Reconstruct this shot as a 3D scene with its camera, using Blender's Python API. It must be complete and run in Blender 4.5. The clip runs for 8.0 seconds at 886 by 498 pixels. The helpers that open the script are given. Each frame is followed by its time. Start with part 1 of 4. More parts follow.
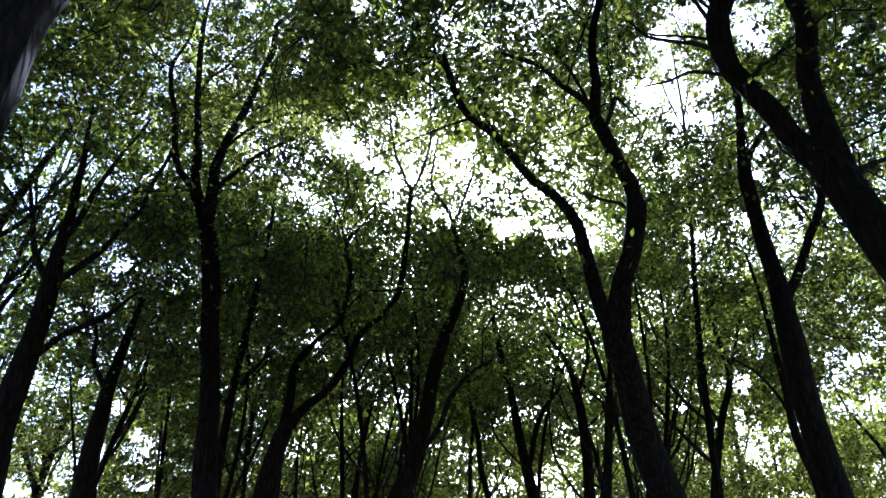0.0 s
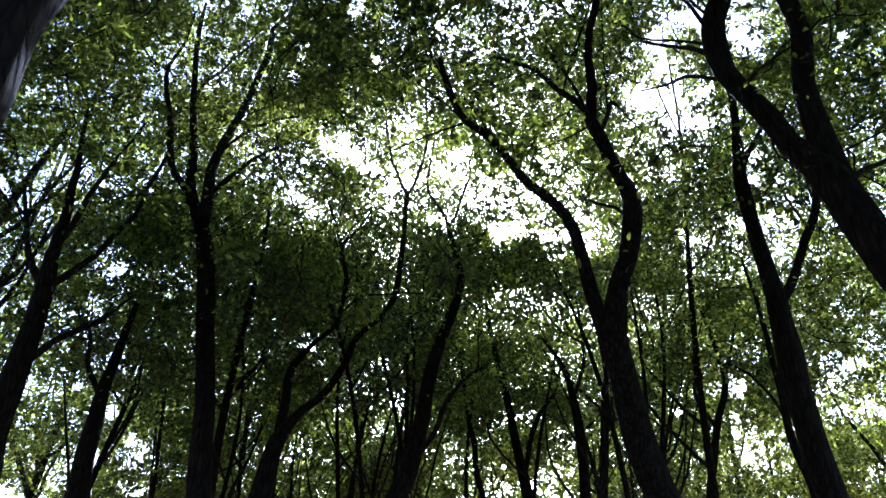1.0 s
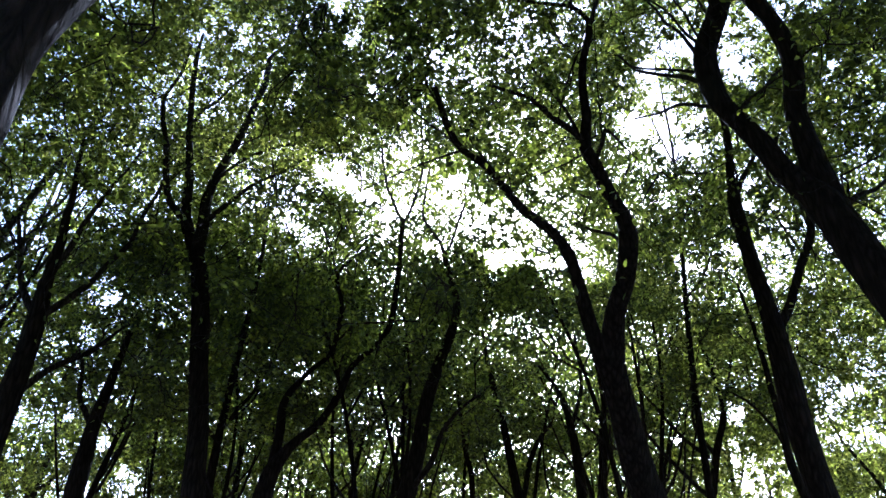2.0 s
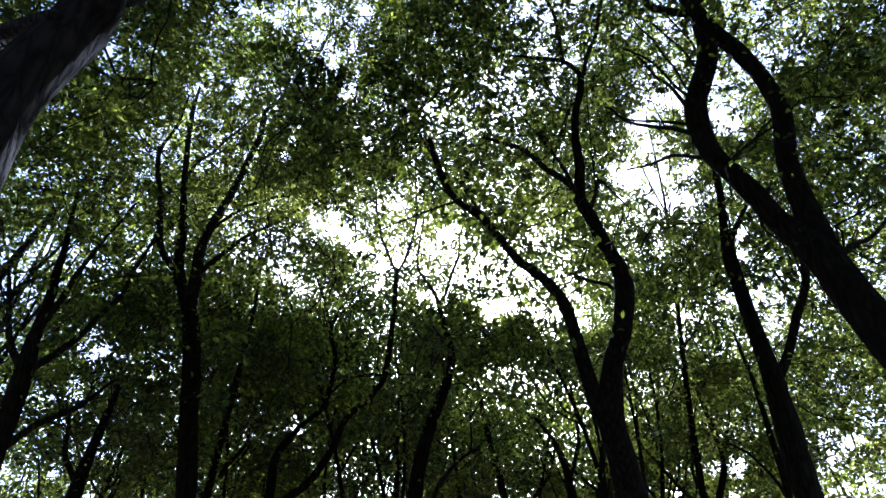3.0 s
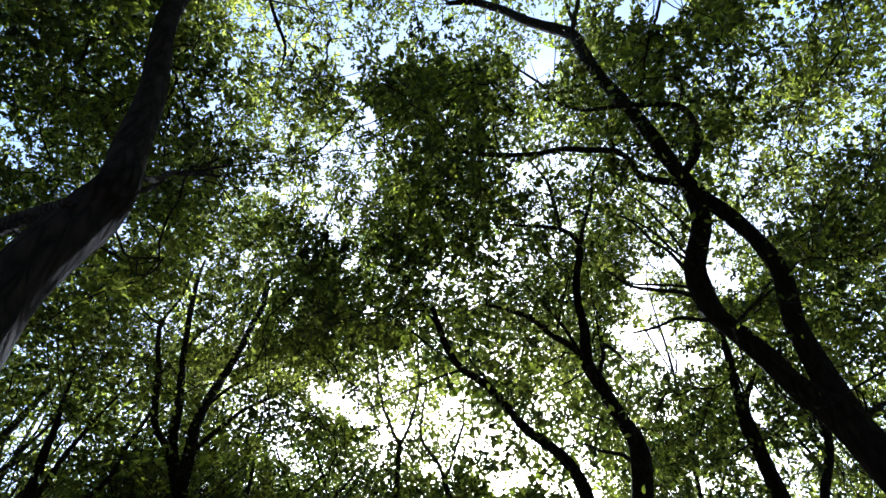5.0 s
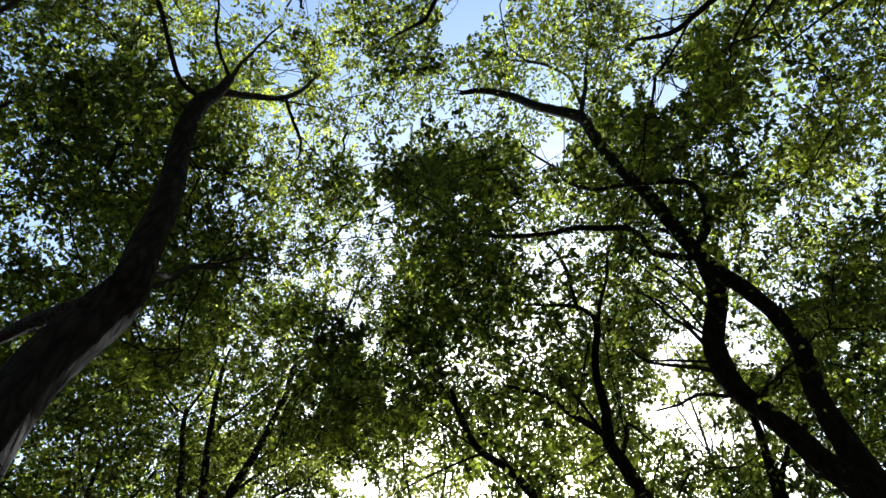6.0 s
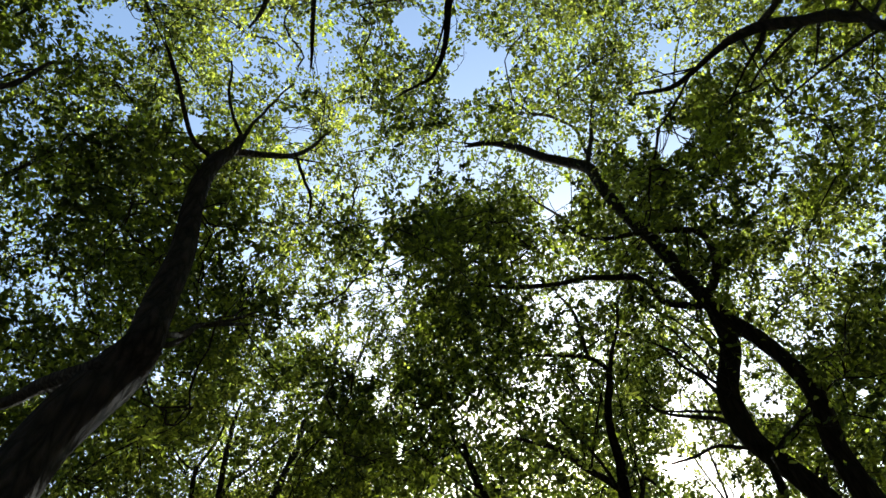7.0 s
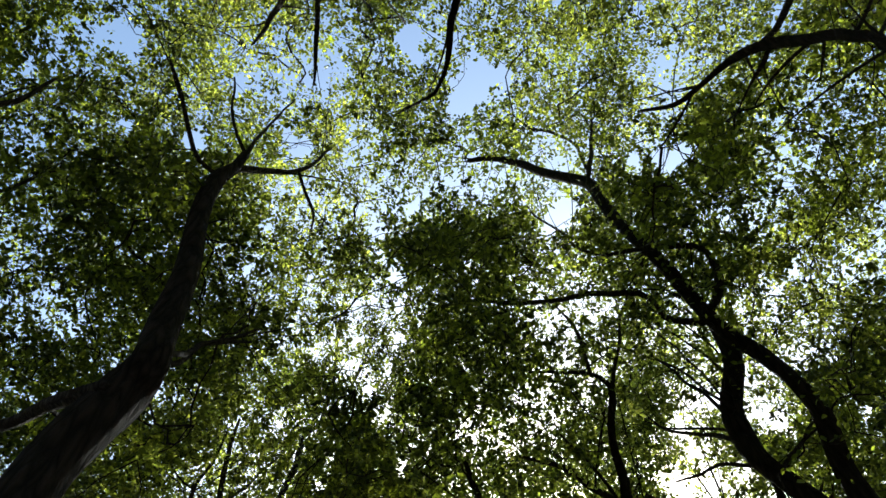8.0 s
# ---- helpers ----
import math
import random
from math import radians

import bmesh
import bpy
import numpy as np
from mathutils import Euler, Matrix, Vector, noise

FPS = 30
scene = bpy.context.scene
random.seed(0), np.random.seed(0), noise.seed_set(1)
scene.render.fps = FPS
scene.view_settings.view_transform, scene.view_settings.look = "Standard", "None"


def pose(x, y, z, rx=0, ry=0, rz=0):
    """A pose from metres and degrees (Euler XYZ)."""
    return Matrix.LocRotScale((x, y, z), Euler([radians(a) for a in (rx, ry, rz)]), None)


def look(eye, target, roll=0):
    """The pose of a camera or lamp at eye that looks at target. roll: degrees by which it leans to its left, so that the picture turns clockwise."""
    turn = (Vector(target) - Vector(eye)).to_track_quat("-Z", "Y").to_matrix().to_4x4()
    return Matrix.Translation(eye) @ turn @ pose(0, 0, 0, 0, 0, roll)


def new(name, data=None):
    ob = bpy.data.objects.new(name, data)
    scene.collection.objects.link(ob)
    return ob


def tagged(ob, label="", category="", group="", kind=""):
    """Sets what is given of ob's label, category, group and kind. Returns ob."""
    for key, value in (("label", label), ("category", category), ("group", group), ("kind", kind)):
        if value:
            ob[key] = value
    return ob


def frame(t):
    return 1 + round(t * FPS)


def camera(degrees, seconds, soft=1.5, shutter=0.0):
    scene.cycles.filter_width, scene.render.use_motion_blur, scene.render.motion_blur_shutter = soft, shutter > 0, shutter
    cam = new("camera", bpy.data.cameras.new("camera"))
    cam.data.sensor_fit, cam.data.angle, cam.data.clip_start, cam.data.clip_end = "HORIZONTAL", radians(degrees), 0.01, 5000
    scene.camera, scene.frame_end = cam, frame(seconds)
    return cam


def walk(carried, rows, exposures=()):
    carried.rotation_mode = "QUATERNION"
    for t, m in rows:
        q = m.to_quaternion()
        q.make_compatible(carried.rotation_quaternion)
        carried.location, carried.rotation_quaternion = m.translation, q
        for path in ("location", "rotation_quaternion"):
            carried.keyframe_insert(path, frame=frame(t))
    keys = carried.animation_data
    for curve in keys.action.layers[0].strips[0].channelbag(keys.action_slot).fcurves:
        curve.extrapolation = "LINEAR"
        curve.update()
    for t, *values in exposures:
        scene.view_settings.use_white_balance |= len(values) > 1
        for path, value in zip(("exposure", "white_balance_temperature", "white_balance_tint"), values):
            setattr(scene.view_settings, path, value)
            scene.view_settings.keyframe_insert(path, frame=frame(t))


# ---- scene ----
from mathutils import kdtree

# ---- camera ----
EYE = 1.6
cam = camera(65.9, 8.0, soft=1.5)
# seconds, place, tilt, roll and yaw in degrees
PATH = [
    (0.0, 0.000, 0.000, 0.000, 27.00, 0.03, -0.00),
    (0.5, -0.001, 0.005, 0.001, 27.10, 0.06, -0.23),
    (1.0, -0.005, 0.009, 0.003, 27.35, 0.17, -0.34),
    (2.5, -0.017, 0.030, 0.025, 31.44, 0.79, -0.74),
    (3.0, -0.029, 0.039, 0.046, 33.71, 1.07, -0.93),
    (3.5, -0.044, 0.050, 0.075, 36.99, 1.32, -1.10),
    (4.0, -0.059, 0.060, 0.106, 40.24, 1.54, -1.20),
    (4.5, -0.071, 0.060, 0.125, 43.45, 1.97, -0.80),
    (5.0, -0.062, 0.057, 0.121, 47.34, 2.09, -0.09),
    (6.5, 0.103, -0.060, 0.036, 56.54, 1.16, 3.93),
    (7.0, 0.086, -0.068, 0.046, 58.21, 1.11, 4.10),
    (7.5, 0.063, -0.074, 0.054, 59.08, 1.25, 4.12),
    (8.0, 0.039, -0.079, 0.072, 59.37, 1.32, 3.95),
]
walk(cam, [(t, pose(x, y, EYE + z, 90 + tilt, roll, yaw)) for t, x, y, z, tilt, roll, yaw in PATH],
     exposures=[(0, 1.85, 4680, 19), (2.5, 1.85, 4680, 19), (3, 1.52, 4750, 18), (3.5, 1.68, 4750, 18), (4.2, 1.7, 4750, 18), (5.5, 1.3, 5400, 6), (8, 1.2, 5900, 0)])

# ---- light ----
SUN_AZIMUTH, SUN_HEIGHT = 6.2, 28.0      # degrees, azimuth from +y towards +x
world = bpy.data.worlds.new("sky")
scene.world = world
world.use_nodes = True
wn = world.node_tree.nodes
sky = wn.new("ShaderNodeTexSky")
sky.sky_type = "NISHITA"
sky.sun_disc = False
sky.sun_elevation, sky.sun_rotation = radians(SUN_HEIGHT), radians(SUN_AZIMUTH)
sky.air_density, sky.dust_density, sky.ozone_density = 1.0, 2.5, 0.4
world.node_tree.links.new(sky.outputs[0], wn["Background"].inputs[0])
wn["Background"].inputs[1].default_value = 0.15
az, el = radians(SUN_AZIMUTH), radians(SUN_HEIGHT)
sun_way = Vector((math.sin(az) * math.cos(el), math.cos(az) * math.cos(el), math.sin(el)))
sun = new("sun", bpy.data.lights.new("sun", "SUN"))
sun.data.energy, sun.data.angle, sun.data.color = 5.0, radians(0.53), (1.0, 0.95, 0.86)
sun.matrix_world = look(sun_way * 60, (0, 0, 0))


# ---- materials ----
def material(name):
    m = bpy.data.materials.new(name)
    m.use_nodes = True
    nt = m.node_tree
    nt.nodes.clear()
    out = nt.nodes.new("ShaderNodeOutputMaterial")
    return m, nt, out


def node(nt, kind, **values):
    n = nt.nodes.new(kind)
    for key, value in values.items():
        n.inputs[key.replace("_", " ")].default_value = value
    return n


def ramp(nt, source, stops):
    r = nt.nodes.new("ShaderNodeValToRGB")
    nt.links.new(source, r.inputs[0])
    while len(r.color_ramp.elements) < len(stops):
        r.color_ramp.elements.new(0.5)
    for e, (at, rgb) in zip(r.color_ramp.elements, stops):
        e.position, e.color = at, (*rgb, 1)
    return r


def leaf_material(name, dark, mid, pale, glow, through_share=0.5):
    """Thin leaf: a waxy upper skin and light that passes through the blade."""
    m, nt, out = material(name)
    link = nt.links.new
    geo = nt.nodes.new("ShaderNodeNewGeometry")
    tone = ramp(nt, geo.outputs["Random Per Island"], [(0.0, dark), (0.55, mid), (1.0, pale)])
    coord = nt.nodes.new("ShaderNodeTexCoord")
    patch = node(nt, "ShaderNodeTexNoise", Scale=0.9, Detail=3.0)
    link(coord.outputs["Object"], patch.inputs["Vector"])
    fine = node(nt, "ShaderNodeTexNoise", Scale=70.0, Detail=3.0)
    link(coord.outputs["Object"], fine.inputs["Vector"])
    both = nt.nodes.new("ShaderNodeMath")
    both.operation = "ADD"
    link(patch.outputs[0], both.inputs[0])
    link(fine.outputs[0], both.inputs[1])
    vary = nt.nodes.new("ShaderNodeHueSaturation")
    span = nt.nodes.new("ShaderNodeMapRange")
    span.inputs["From Min"].default_value, span.inputs["From Max"].default_value = 0.6, 1.4
    span.inputs["To Min"].default_value, span.inputs["To Max"].default_value = 0.7, 1.3
    link(both.outputs[0], span.inputs[0])
    link(span.outputs[0], vary.inputs["Value"])
    link(tone.outputs[0], vary.inputs["Color"])
    skin = node(nt, "ShaderNodeBsdfPrincipled", Roughness=0.5)
    skin.inputs["Specular IOR Level"].default_value = 0.4
    link(vary.outputs[0], skin.inputs["Base Color"])
    bump = node(nt, "ShaderNodeBump", Strength=0.25, Distance=0.004)
    link(fine.outputs[0], bump.inputs["Height"])
    link(bump.outputs[0], skin.inputs["Normal"])
    lit = nt.nodes.new("ShaderNodeBsdfTranslucent")
    # light let through varies by leaf and patch to imitate sunlit and shaded leaves
    blade = nt.nodes.new("ShaderNodeMapRange")
    blade.inputs["To Max"].default_value = 0.5
    link(geo.outputs["Random Per Island"], blade.inputs[0])
    bough = node(nt, "ShaderNodeTexNoise", Scale=1.7, Detail=2.0)
    link(coord.outputs["Object"], bough.inputs["Vector"])
    sprig = nt.nodes.new("ShaderNodeMapRange")
    sprig.inputs["From Min"].default_value, sprig.inputs["From Max"].default_value = 0.36, 0.66
    sprig.inputs["To Max"].default_value = 0.5
    link(bough.outputs[0], sprig.inputs[0])
    sun_contrast = nt.nodes.new("ShaderNodeMath")
    link(blade.outputs[0], sun_contrast.inputs[0])
    link(sprig.outputs[0], sun_contrast.inputs[1])
    thin = ramp(nt, sun_contrast.outputs[0], [(0.1, (0.1, 0.1, 0.1)), (0.45, (0.36, 0.36, 0.36)), (0.7, (1.0, 1.0, 1.0)), (0.92, (2.0, 2.0, 2.0))])
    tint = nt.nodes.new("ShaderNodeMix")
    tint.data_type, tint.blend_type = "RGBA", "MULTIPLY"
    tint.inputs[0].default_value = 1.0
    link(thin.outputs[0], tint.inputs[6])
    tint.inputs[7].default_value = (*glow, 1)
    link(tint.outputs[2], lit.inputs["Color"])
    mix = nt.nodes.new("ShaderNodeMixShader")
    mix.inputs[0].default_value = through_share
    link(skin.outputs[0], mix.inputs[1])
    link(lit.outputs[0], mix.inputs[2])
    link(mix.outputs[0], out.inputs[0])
    return m


def bark_material(name, deep, ridge, scale=1.0):
    """Furrowed oak bark: long upright ridges, lichen blotches, fine grain."""
    m, nt, out = material(name)
    link = nt.links.new
    coord = nt.nodes.new("ShaderNodeTexCoord")
    stretch = nt.nodes.new("ShaderNodeMapping")
    stretch.inputs["Scale"].default_value = (26 * scale, 26 * scale, 5 * scale)
    link(coord.outputs["Object"], stretch.inputs["Vector"])
    warp = node(nt, "ShaderNodeTexNoise", Scale=1.0, Detail=6.0, Roughness=0.65)
    link(stretch.outputs[0], warp.inputs["Vector"])
    crack = nt.nodes.new("ShaderNodeTexVoronoi")
    crack.feature = "DISTANCE_TO_EDGE"
    crack.inputs["Scale"].default_value = 1.0
    add = nt.nodes.new("ShaderNodeVectorMath")
    add.operation = "ADD"
    link(stretch.outputs[0], add.inputs[0])
    link(warp.outputs["Color"], add.inputs[1])
    link(add.outputs[0], crack.inputs["Vector"])
    height = nt.nodes.new("ShaderNodeMath")
    height.operation = "MULTIPLY_ADD"
    link(crack.outputs["Distance"], height.inputs[0])
    height.inputs[1].default_value = 1.3
    link(warp.outputs[0], height.inputs[2])
    colour = ramp(nt, height.outputs[0], [(0.4, deep), (1.0, ridge)])
    blotch = node(nt, "ShaderNodeTexNoise", Scale=3.0, Detail=5.0, Roughness=0.6)
    link(coord.outputs["Object"], blotch.inputs["Vector"])
    moss = ramp(nt, blotch.outputs[0], [(0.55, (0, 0, 0)), (0.75, (1, 1, 1))])
    mix = nt.nodes.new("ShaderNodeMix")
    mix.data_type = "RGBA"
    half = nt.nodes.new("ShaderNodeMath")
    half.operation = "MULTIPLY"
    link(moss.outputs[0], half.inputs[0])
    half.inputs[1].default_value = 0.45
    link(half.outputs[0], mix.inputs[0])
    link(colour.outputs[0], mix.inputs[6])
    mix.inputs[7].default_value = (0.032, 0.031, 0.021, 1)
    skin = node(nt, "ShaderNodeBsdfPrincipled", Roughness=0.9)
    skin.inputs["Specular IOR Level"].default_value = 0.1
    link(mix.outputs[2], skin.inputs["Base Color"])
    bump = node(nt, "ShaderNodeBump", Strength=0.9, Distance=0.02)
    link(height.outputs[0], bump.inputs["Height"])
    link(bump.outputs[0], skin.inputs["Normal"])
    link(skin.outputs[0], out.inputs[0])
    return m


def litter_material():
    """Woodland floor: brown leaf litter, damp soil and moss patches."""
    m, nt, out = material("leaf_litter")
    link = nt.links.new
    coord = nt.nodes.new("ShaderNodeTexCoord")
    cell = node(nt, "ShaderNodeTexVoronoi", Scale=14.0)
    link(coord.outputs["Object"], cell.inputs["Vector"])
    leafy = ramp(nt, cell.outputs["Color"], [(0.0, (0.05, 0.03, 0.017)), (0.5, (0.13, 0.08, 0.04)), (1.0, (0.2, 0.13, 0.07))])
    broad = node(nt, "ShaderNodeTexNoise", Scale=0.35, Detail=5.0)
    link(coord.outputs["Object"], broad.inputs["Vector"])
    share = ramp(nt, broad.outputs[0], [(0.5, (0, 0, 0)), (0.68, (0.8, 0.8, 0.8))])
    mix = nt.nodes.new("ShaderNodeMix")
    mix.data_type = "RGBA"
    link(share.outputs[0], mix.inputs[0])
    link(leafy.outputs[0], mix.inputs[6])
    mix.inputs[7].default_value = (0.05, 0.075, 0.02, 1)
    skin = node(nt, "ShaderNodeBsdfPrincipled", Roughness=0.95)
    link(mix.outputs[2], skin.inputs["Base Color"])
    bump = node(nt, "ShaderNodeBump", Strength=0.8, Distance=0.03)
    link(cell.outputs["Distance"], bump.inputs["Height"])
    link(bump.outputs[0], skin.inputs["Normal"])
    link(skin.outputs[0], out.inputs[0])
    return m


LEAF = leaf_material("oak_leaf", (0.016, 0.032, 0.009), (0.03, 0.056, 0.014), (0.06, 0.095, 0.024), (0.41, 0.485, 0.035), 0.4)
# paler copy of the oak leaf; its colour stands in for sunlight
LEAF_PALE = leaf_material("sunlit_leaf", (0.045, 0.08, 0.018), (0.07, 0.12, 0.025), (0.11, 0.16, 0.035), (0.55, 0.60, 0.07), 0.62)
BARK = bark_material("furrowed_bark", (0.009, 0.007, 0.0055), (0.036, 0.026, 0.020))
BARK_THIN = bark_material("smooth_bark", (0.015, 0.012, 0.010), (0.065, 0.052, 0.042), 1.6)
LITTER = litter_material()


# ---- ground ----
def ground_height(x, y):
    near = math.exp(-(x * x + y * y) / 900)
    return -0.02 + near * 0.22 * (noise.noise((x * 0.11, y * 0.11, 3.3)) - noise.noise((0, 0, 3.3)))


def make_ground():
    line = [math.sinh(k / 44 * 7.2) * 2.3 for k in range(-44, 45)]
    verts = [(x, y, ground_height(x, y)) for y in line for x in line]
    n = len(line)
    faces = [(j * n + i, j * n + i + 1, (j + 1) * n + i + 1, (j + 1) * n + i) for j in range(n - 1) for i in range(n - 1)]
    me = bpy.data.meshes.new("ground")
    me.from_pydata(verts, [], faces)
    me.polygons.foreach_set("use_smooth", [True] * len(faces))
    me.materials.append(LITTER)
    tagged(new("ground", me), "woodland floor of brown leaf litter and moss", "ground", kind="structure")


make_ground()

# ---- trees: trunks and limbs ----
rng = np.random.default_rng(7)
SPINES = []      # every limb: its object, tree, points and radii
TREES = []


def spline(stations, step):
    """Stations (x, y, z, radius) joined by a smooth curve."""
    p = np.array(stations, float)
    ext = np.vstack([2 * p[0] - p[1], p, 2 * p[-1] - p[-2]])
    ext[:, 3] = ext[:, 3].clip(0.002)
    out = []
    for a, b, c, d in zip(ext, ext[1:], ext[2:], ext[3:]):
        n = max(2, int(np.linalg.norm(c[:3] - b[:3]) / step))
        u = (np.arange(n) / n)[:, None]
        out.append(0.5 * (2 * b + (c - a) * u + (2 * a - 5 * b + 4 * c - d) * u**2 + (3 * b - a - 3 * c + d) * u**3))
    out = np.vstack(out + [p[-1:]])
    out[:, 3] = out[:, 3].clip(0.0015)
    return out


def tube(path, sides, rough=0.0, seed=0.0):
    """Rings of vertices round a path and the faces between them."""
    p, r = path[:, :3], path[:, 3]
    way = np.gradient(p, axis=0)
    way /= np.linalg.norm(way, axis=1, keepdims=True) + 1e-9
    side = np.cross(way[0], (0.31, 0.9, 0.2))
    verts = np.empty((len(p), sides, 3))
    turn = np.arange(sides) * 2 * np.pi / sides
    for i in range(len(p)):
        side = side - way[i] * (side @ way[i])
        side /= np.linalg.norm(side) + 1e-9
        other = np.cross(way[i], side)
        rr = np.full(sides, r[i])
        if rough:
            for k in range(sides):
                q = (p[i, 0] * 3 + math.cos(turn[k]) * 1.2 + seed, p[i, 1] * 3 + math.sin(turn[k]) * 1.2, p[i, 2] * 2.2)
                rr[k] *= 1 + rough * noise.noise(q) + rough * 0.5 * noise.noise((q[0] * 3, q[1] * 3, q[2] * 2.5))
        verts[i] = p[i] + rr[:, None] * (np.cos(turn)[:, None] * side + np.sin(turn)[:, None] * other)
    i, k = np.meshgrid(np.arange(len(p) - 1), np.arange(sides), indexing="ij")
    k2 = (k + 1) % sides
    quads = np.stack([i * sides + k, i * sides + k2, (i + 1) * sides + k2, (i + 1) * sides + k], -1).reshape(-1, 4)
    return verts.reshape(-1, 3), quads


def quad_mesh(name, verts, quads, mat, smooth=True, other=None, second=None):
    me = bpy.data.meshes.new(name)
    me.vertices.add(len(verts))
    me.vertices.foreach_set("co", np.asarray(verts, np.float32).ravel())
    me.loops.add(quads.size)
    me.loops.foreach_set("vertex_index", quads.astype(np.int32).ravel())
    me.polygons.add(len(quads))
    me.polygons.foreach_set("loop_start", np.arange(0, quads.size, 4, dtype=np.int32))
    me.polygons.foreach_set("use_smooth", np.full(len(quads), smooth))
    me.materials.append(mat)
    if other:
        me.materials.append(other)
        me.polygons.foreach_set("material_index", second.astype(np.int32))
    me.update(calc_edges=True)
    return me


def part(name, me, parent, base, label=""):
    ob = new(name, me)
    ob.parent = parent
    if label:
        tagged(ob, label)
    return ob


def tree(name, label, x, y, group="trees of the wood"):
    ob = new(name)
    ob.location = (x, y, 0)
    ob.empty_display_size = 0.3
    tagged(ob, label, "tree", group)
    TREES.append(ob)
    return ob


def limb(owner, kind, stations, near=True):
    """A trunk or a limb of a tree, from its stations (x, y, z, radius)."""
    if kind == "limb":      # a limb starts inside its parent
        stations = [(*stations[0][:3], stations[0][3] * 0.85)] + list(stations[1:])
    path = spline(stations, 0.10 if near else 0.35)
    tip = path[-1] - path[-2]
    tip = tip[:3] / (np.linalg.norm(tip[:3]) + 1e-9) * path[-1, 3]
    cap = [(*(path[-1, :3] + tip * k), path[-1, 3] * w) for k, w in ((0.6, 0.8), (1.0, 0.45), (1.15, 0.05))]
    foot = path[0, :3] - path[1, :3]
    foot = foot / (np.linalg.norm(foot) + 1e-9) * path[0, 3]
    root = [(*(path[0, :3] + foot * k), path[0, 3] * w) for k, w in ((0.9, 0.05), (0.6, 0.6))]
    path = np.vstack([root, path, cap])
    thick = max(s[3] for s in stations)
    sides = (16 if thick > 0.12 else 11 if thick > 0.05 else 7) if near else (8 if thick > 0.05 else 5)
    if near and thick < 0.09:
        wig = np.array([[noise.noise((s[0] * 2.1 + k * 9, s[1] * 2.1, s[2] * 2.1)) for k in range(3)] for s in path])
        fade = np.sin(np.linspace(0, np.pi, len(path)))[:, None]
        path[:, :3] += wig * fade * 0.05
    verts, quads = tube(path, sides, 0.10 if near and thick > 0.03 else 0.0, len(SPINES) * 1.7)
    base = np.array(owner.location)
    ob = part(kind, quad_mesh(kind, verts - base, quads, BARK if thick > 0.05 else BARK_THIN), owner, base)
    SPINES.append(dict(ob=ob, tree=owner, pts=path[:, :3], rad=path[:, 3], kind=kind, near=near))
    return ob


near_left = tree('oak_tree', 'thick dark oak trunk leaning over with rough bark and spreading limbs', -0.97, 0.99)
limb(near_left, 'trunk', [
    (-0.97, 0.99, -0.15, 0.110), (-1.02, 1.08, 0.50, 0.090), (-1.18, 1.36, 2.46, 0.082), (-1.19, 1.38, 2.58, 0.084), (-1.21, 1.40, 2.72, 0.086),
    (-1.25, 1.47, 3.08, 0.090), (-1.25, 1.50, 3.24, 0.092), (-1.23, 1.54, 3.42, 0.095), (-1.21, 1.59, 3.62, 0.096), (-1.14, 1.54, 3.70, 0.073),
    (-1.18, 1.57, 3.90, 0.070), (-1.22, 1.60, 4.14, 0.067), (-1.26, 1.63, 4.42, 0.064), (-1.31, 1.65, 4.69, 0.062), (-1.37, 1.66, 4.98, 0.060),
    (-1.43, 1.67, 5.32, 0.059), (-1.46, 1.69, 5.59, 0.057), (-1.47, 1.72, 5.86, 0.056), (-1.45, 1.77, 6.10, 0.042), (-1.45, 1.80, 6.42, 0.033)])
limb(near_left, 'limb', [
    (-1.44, 1.81, 6.19, 0.034), (-1.34, 2.04, 6.61, 0.025), (-1.23, 2.24, 7.10, 0.021), (-1.18, 2.36, 7.62, 0.016), (-1.12, 2.47, 8.12, 0.012)])
limb(near_left, 'limb', [
    (-1.21, 2.20, 6.99, 0.016), (-1.13, 2.33, 6.78, 0.014), (-1.07, 2.42, 6.63, 0.012), (-1.09, 2.48, 6.42, 0.007)])
limb(near_left, 'limb', [
    (-1.45, 1.80, 6.42, 0.021), (-1.47, 1.87, 6.99, 0.013), (-1.47, 1.95, 7.63, 0.011), (-1.46, 2.05, 8.37, 0.008)])
limb(near_left, 'limb', [
    (-1.44, 1.81, 6.38, 0.020), (-1.54, 1.72, 6.63, 0.013), (-1.65, 1.62, 7.00, 0.012), (-1.74, 1.54, 7.51, 0.008)])
limb(near_left, 'limb', [
    (-1.49, 1.71, 5.86, 0.018), (-1.59, 1.58, 5.85, 0.016), (-1.65, 1.47, 5.98, 0.016), (-1.73, 1.31, 6.24, 0.014), (-1.79, 1.18, 6.35, 0.012),
    (-1.83, 1.09, 6.43, 0.008)])
limb(near_left, 'limb', [
    (-1.21, 1.48, 3.51, 0.035), (-1.43, 1.61, 3.60, 0.030), (-1.63, 1.71, 3.67, 0.027), (-1.83, 1.80, 3.72, 0.024), (-2.07, 1.91, 3.77, 0.015)])
limb(near_left, 'limb', [
    (-1.18, 1.63, 3.87, 0.017), (-1.28, 2.01, 4.42, 0.015), (-1.32, 2.32, 4.84, 0.012), (-1.31, 2.60, 5.20, 0.008)])
limb(near_left, 'limb', [
    (-1.24, 1.80, 4.03, 0.017), (-1.33, 2.12, 4.55, 0.013), (-1.36, 2.35, 4.92, 0.012), (-1.35, 2.77, 5.55, 0.008)])
near_right = tree('oak_tree', 'massive dark oak forking low into two crooked limbs', 3.08, 2.83)
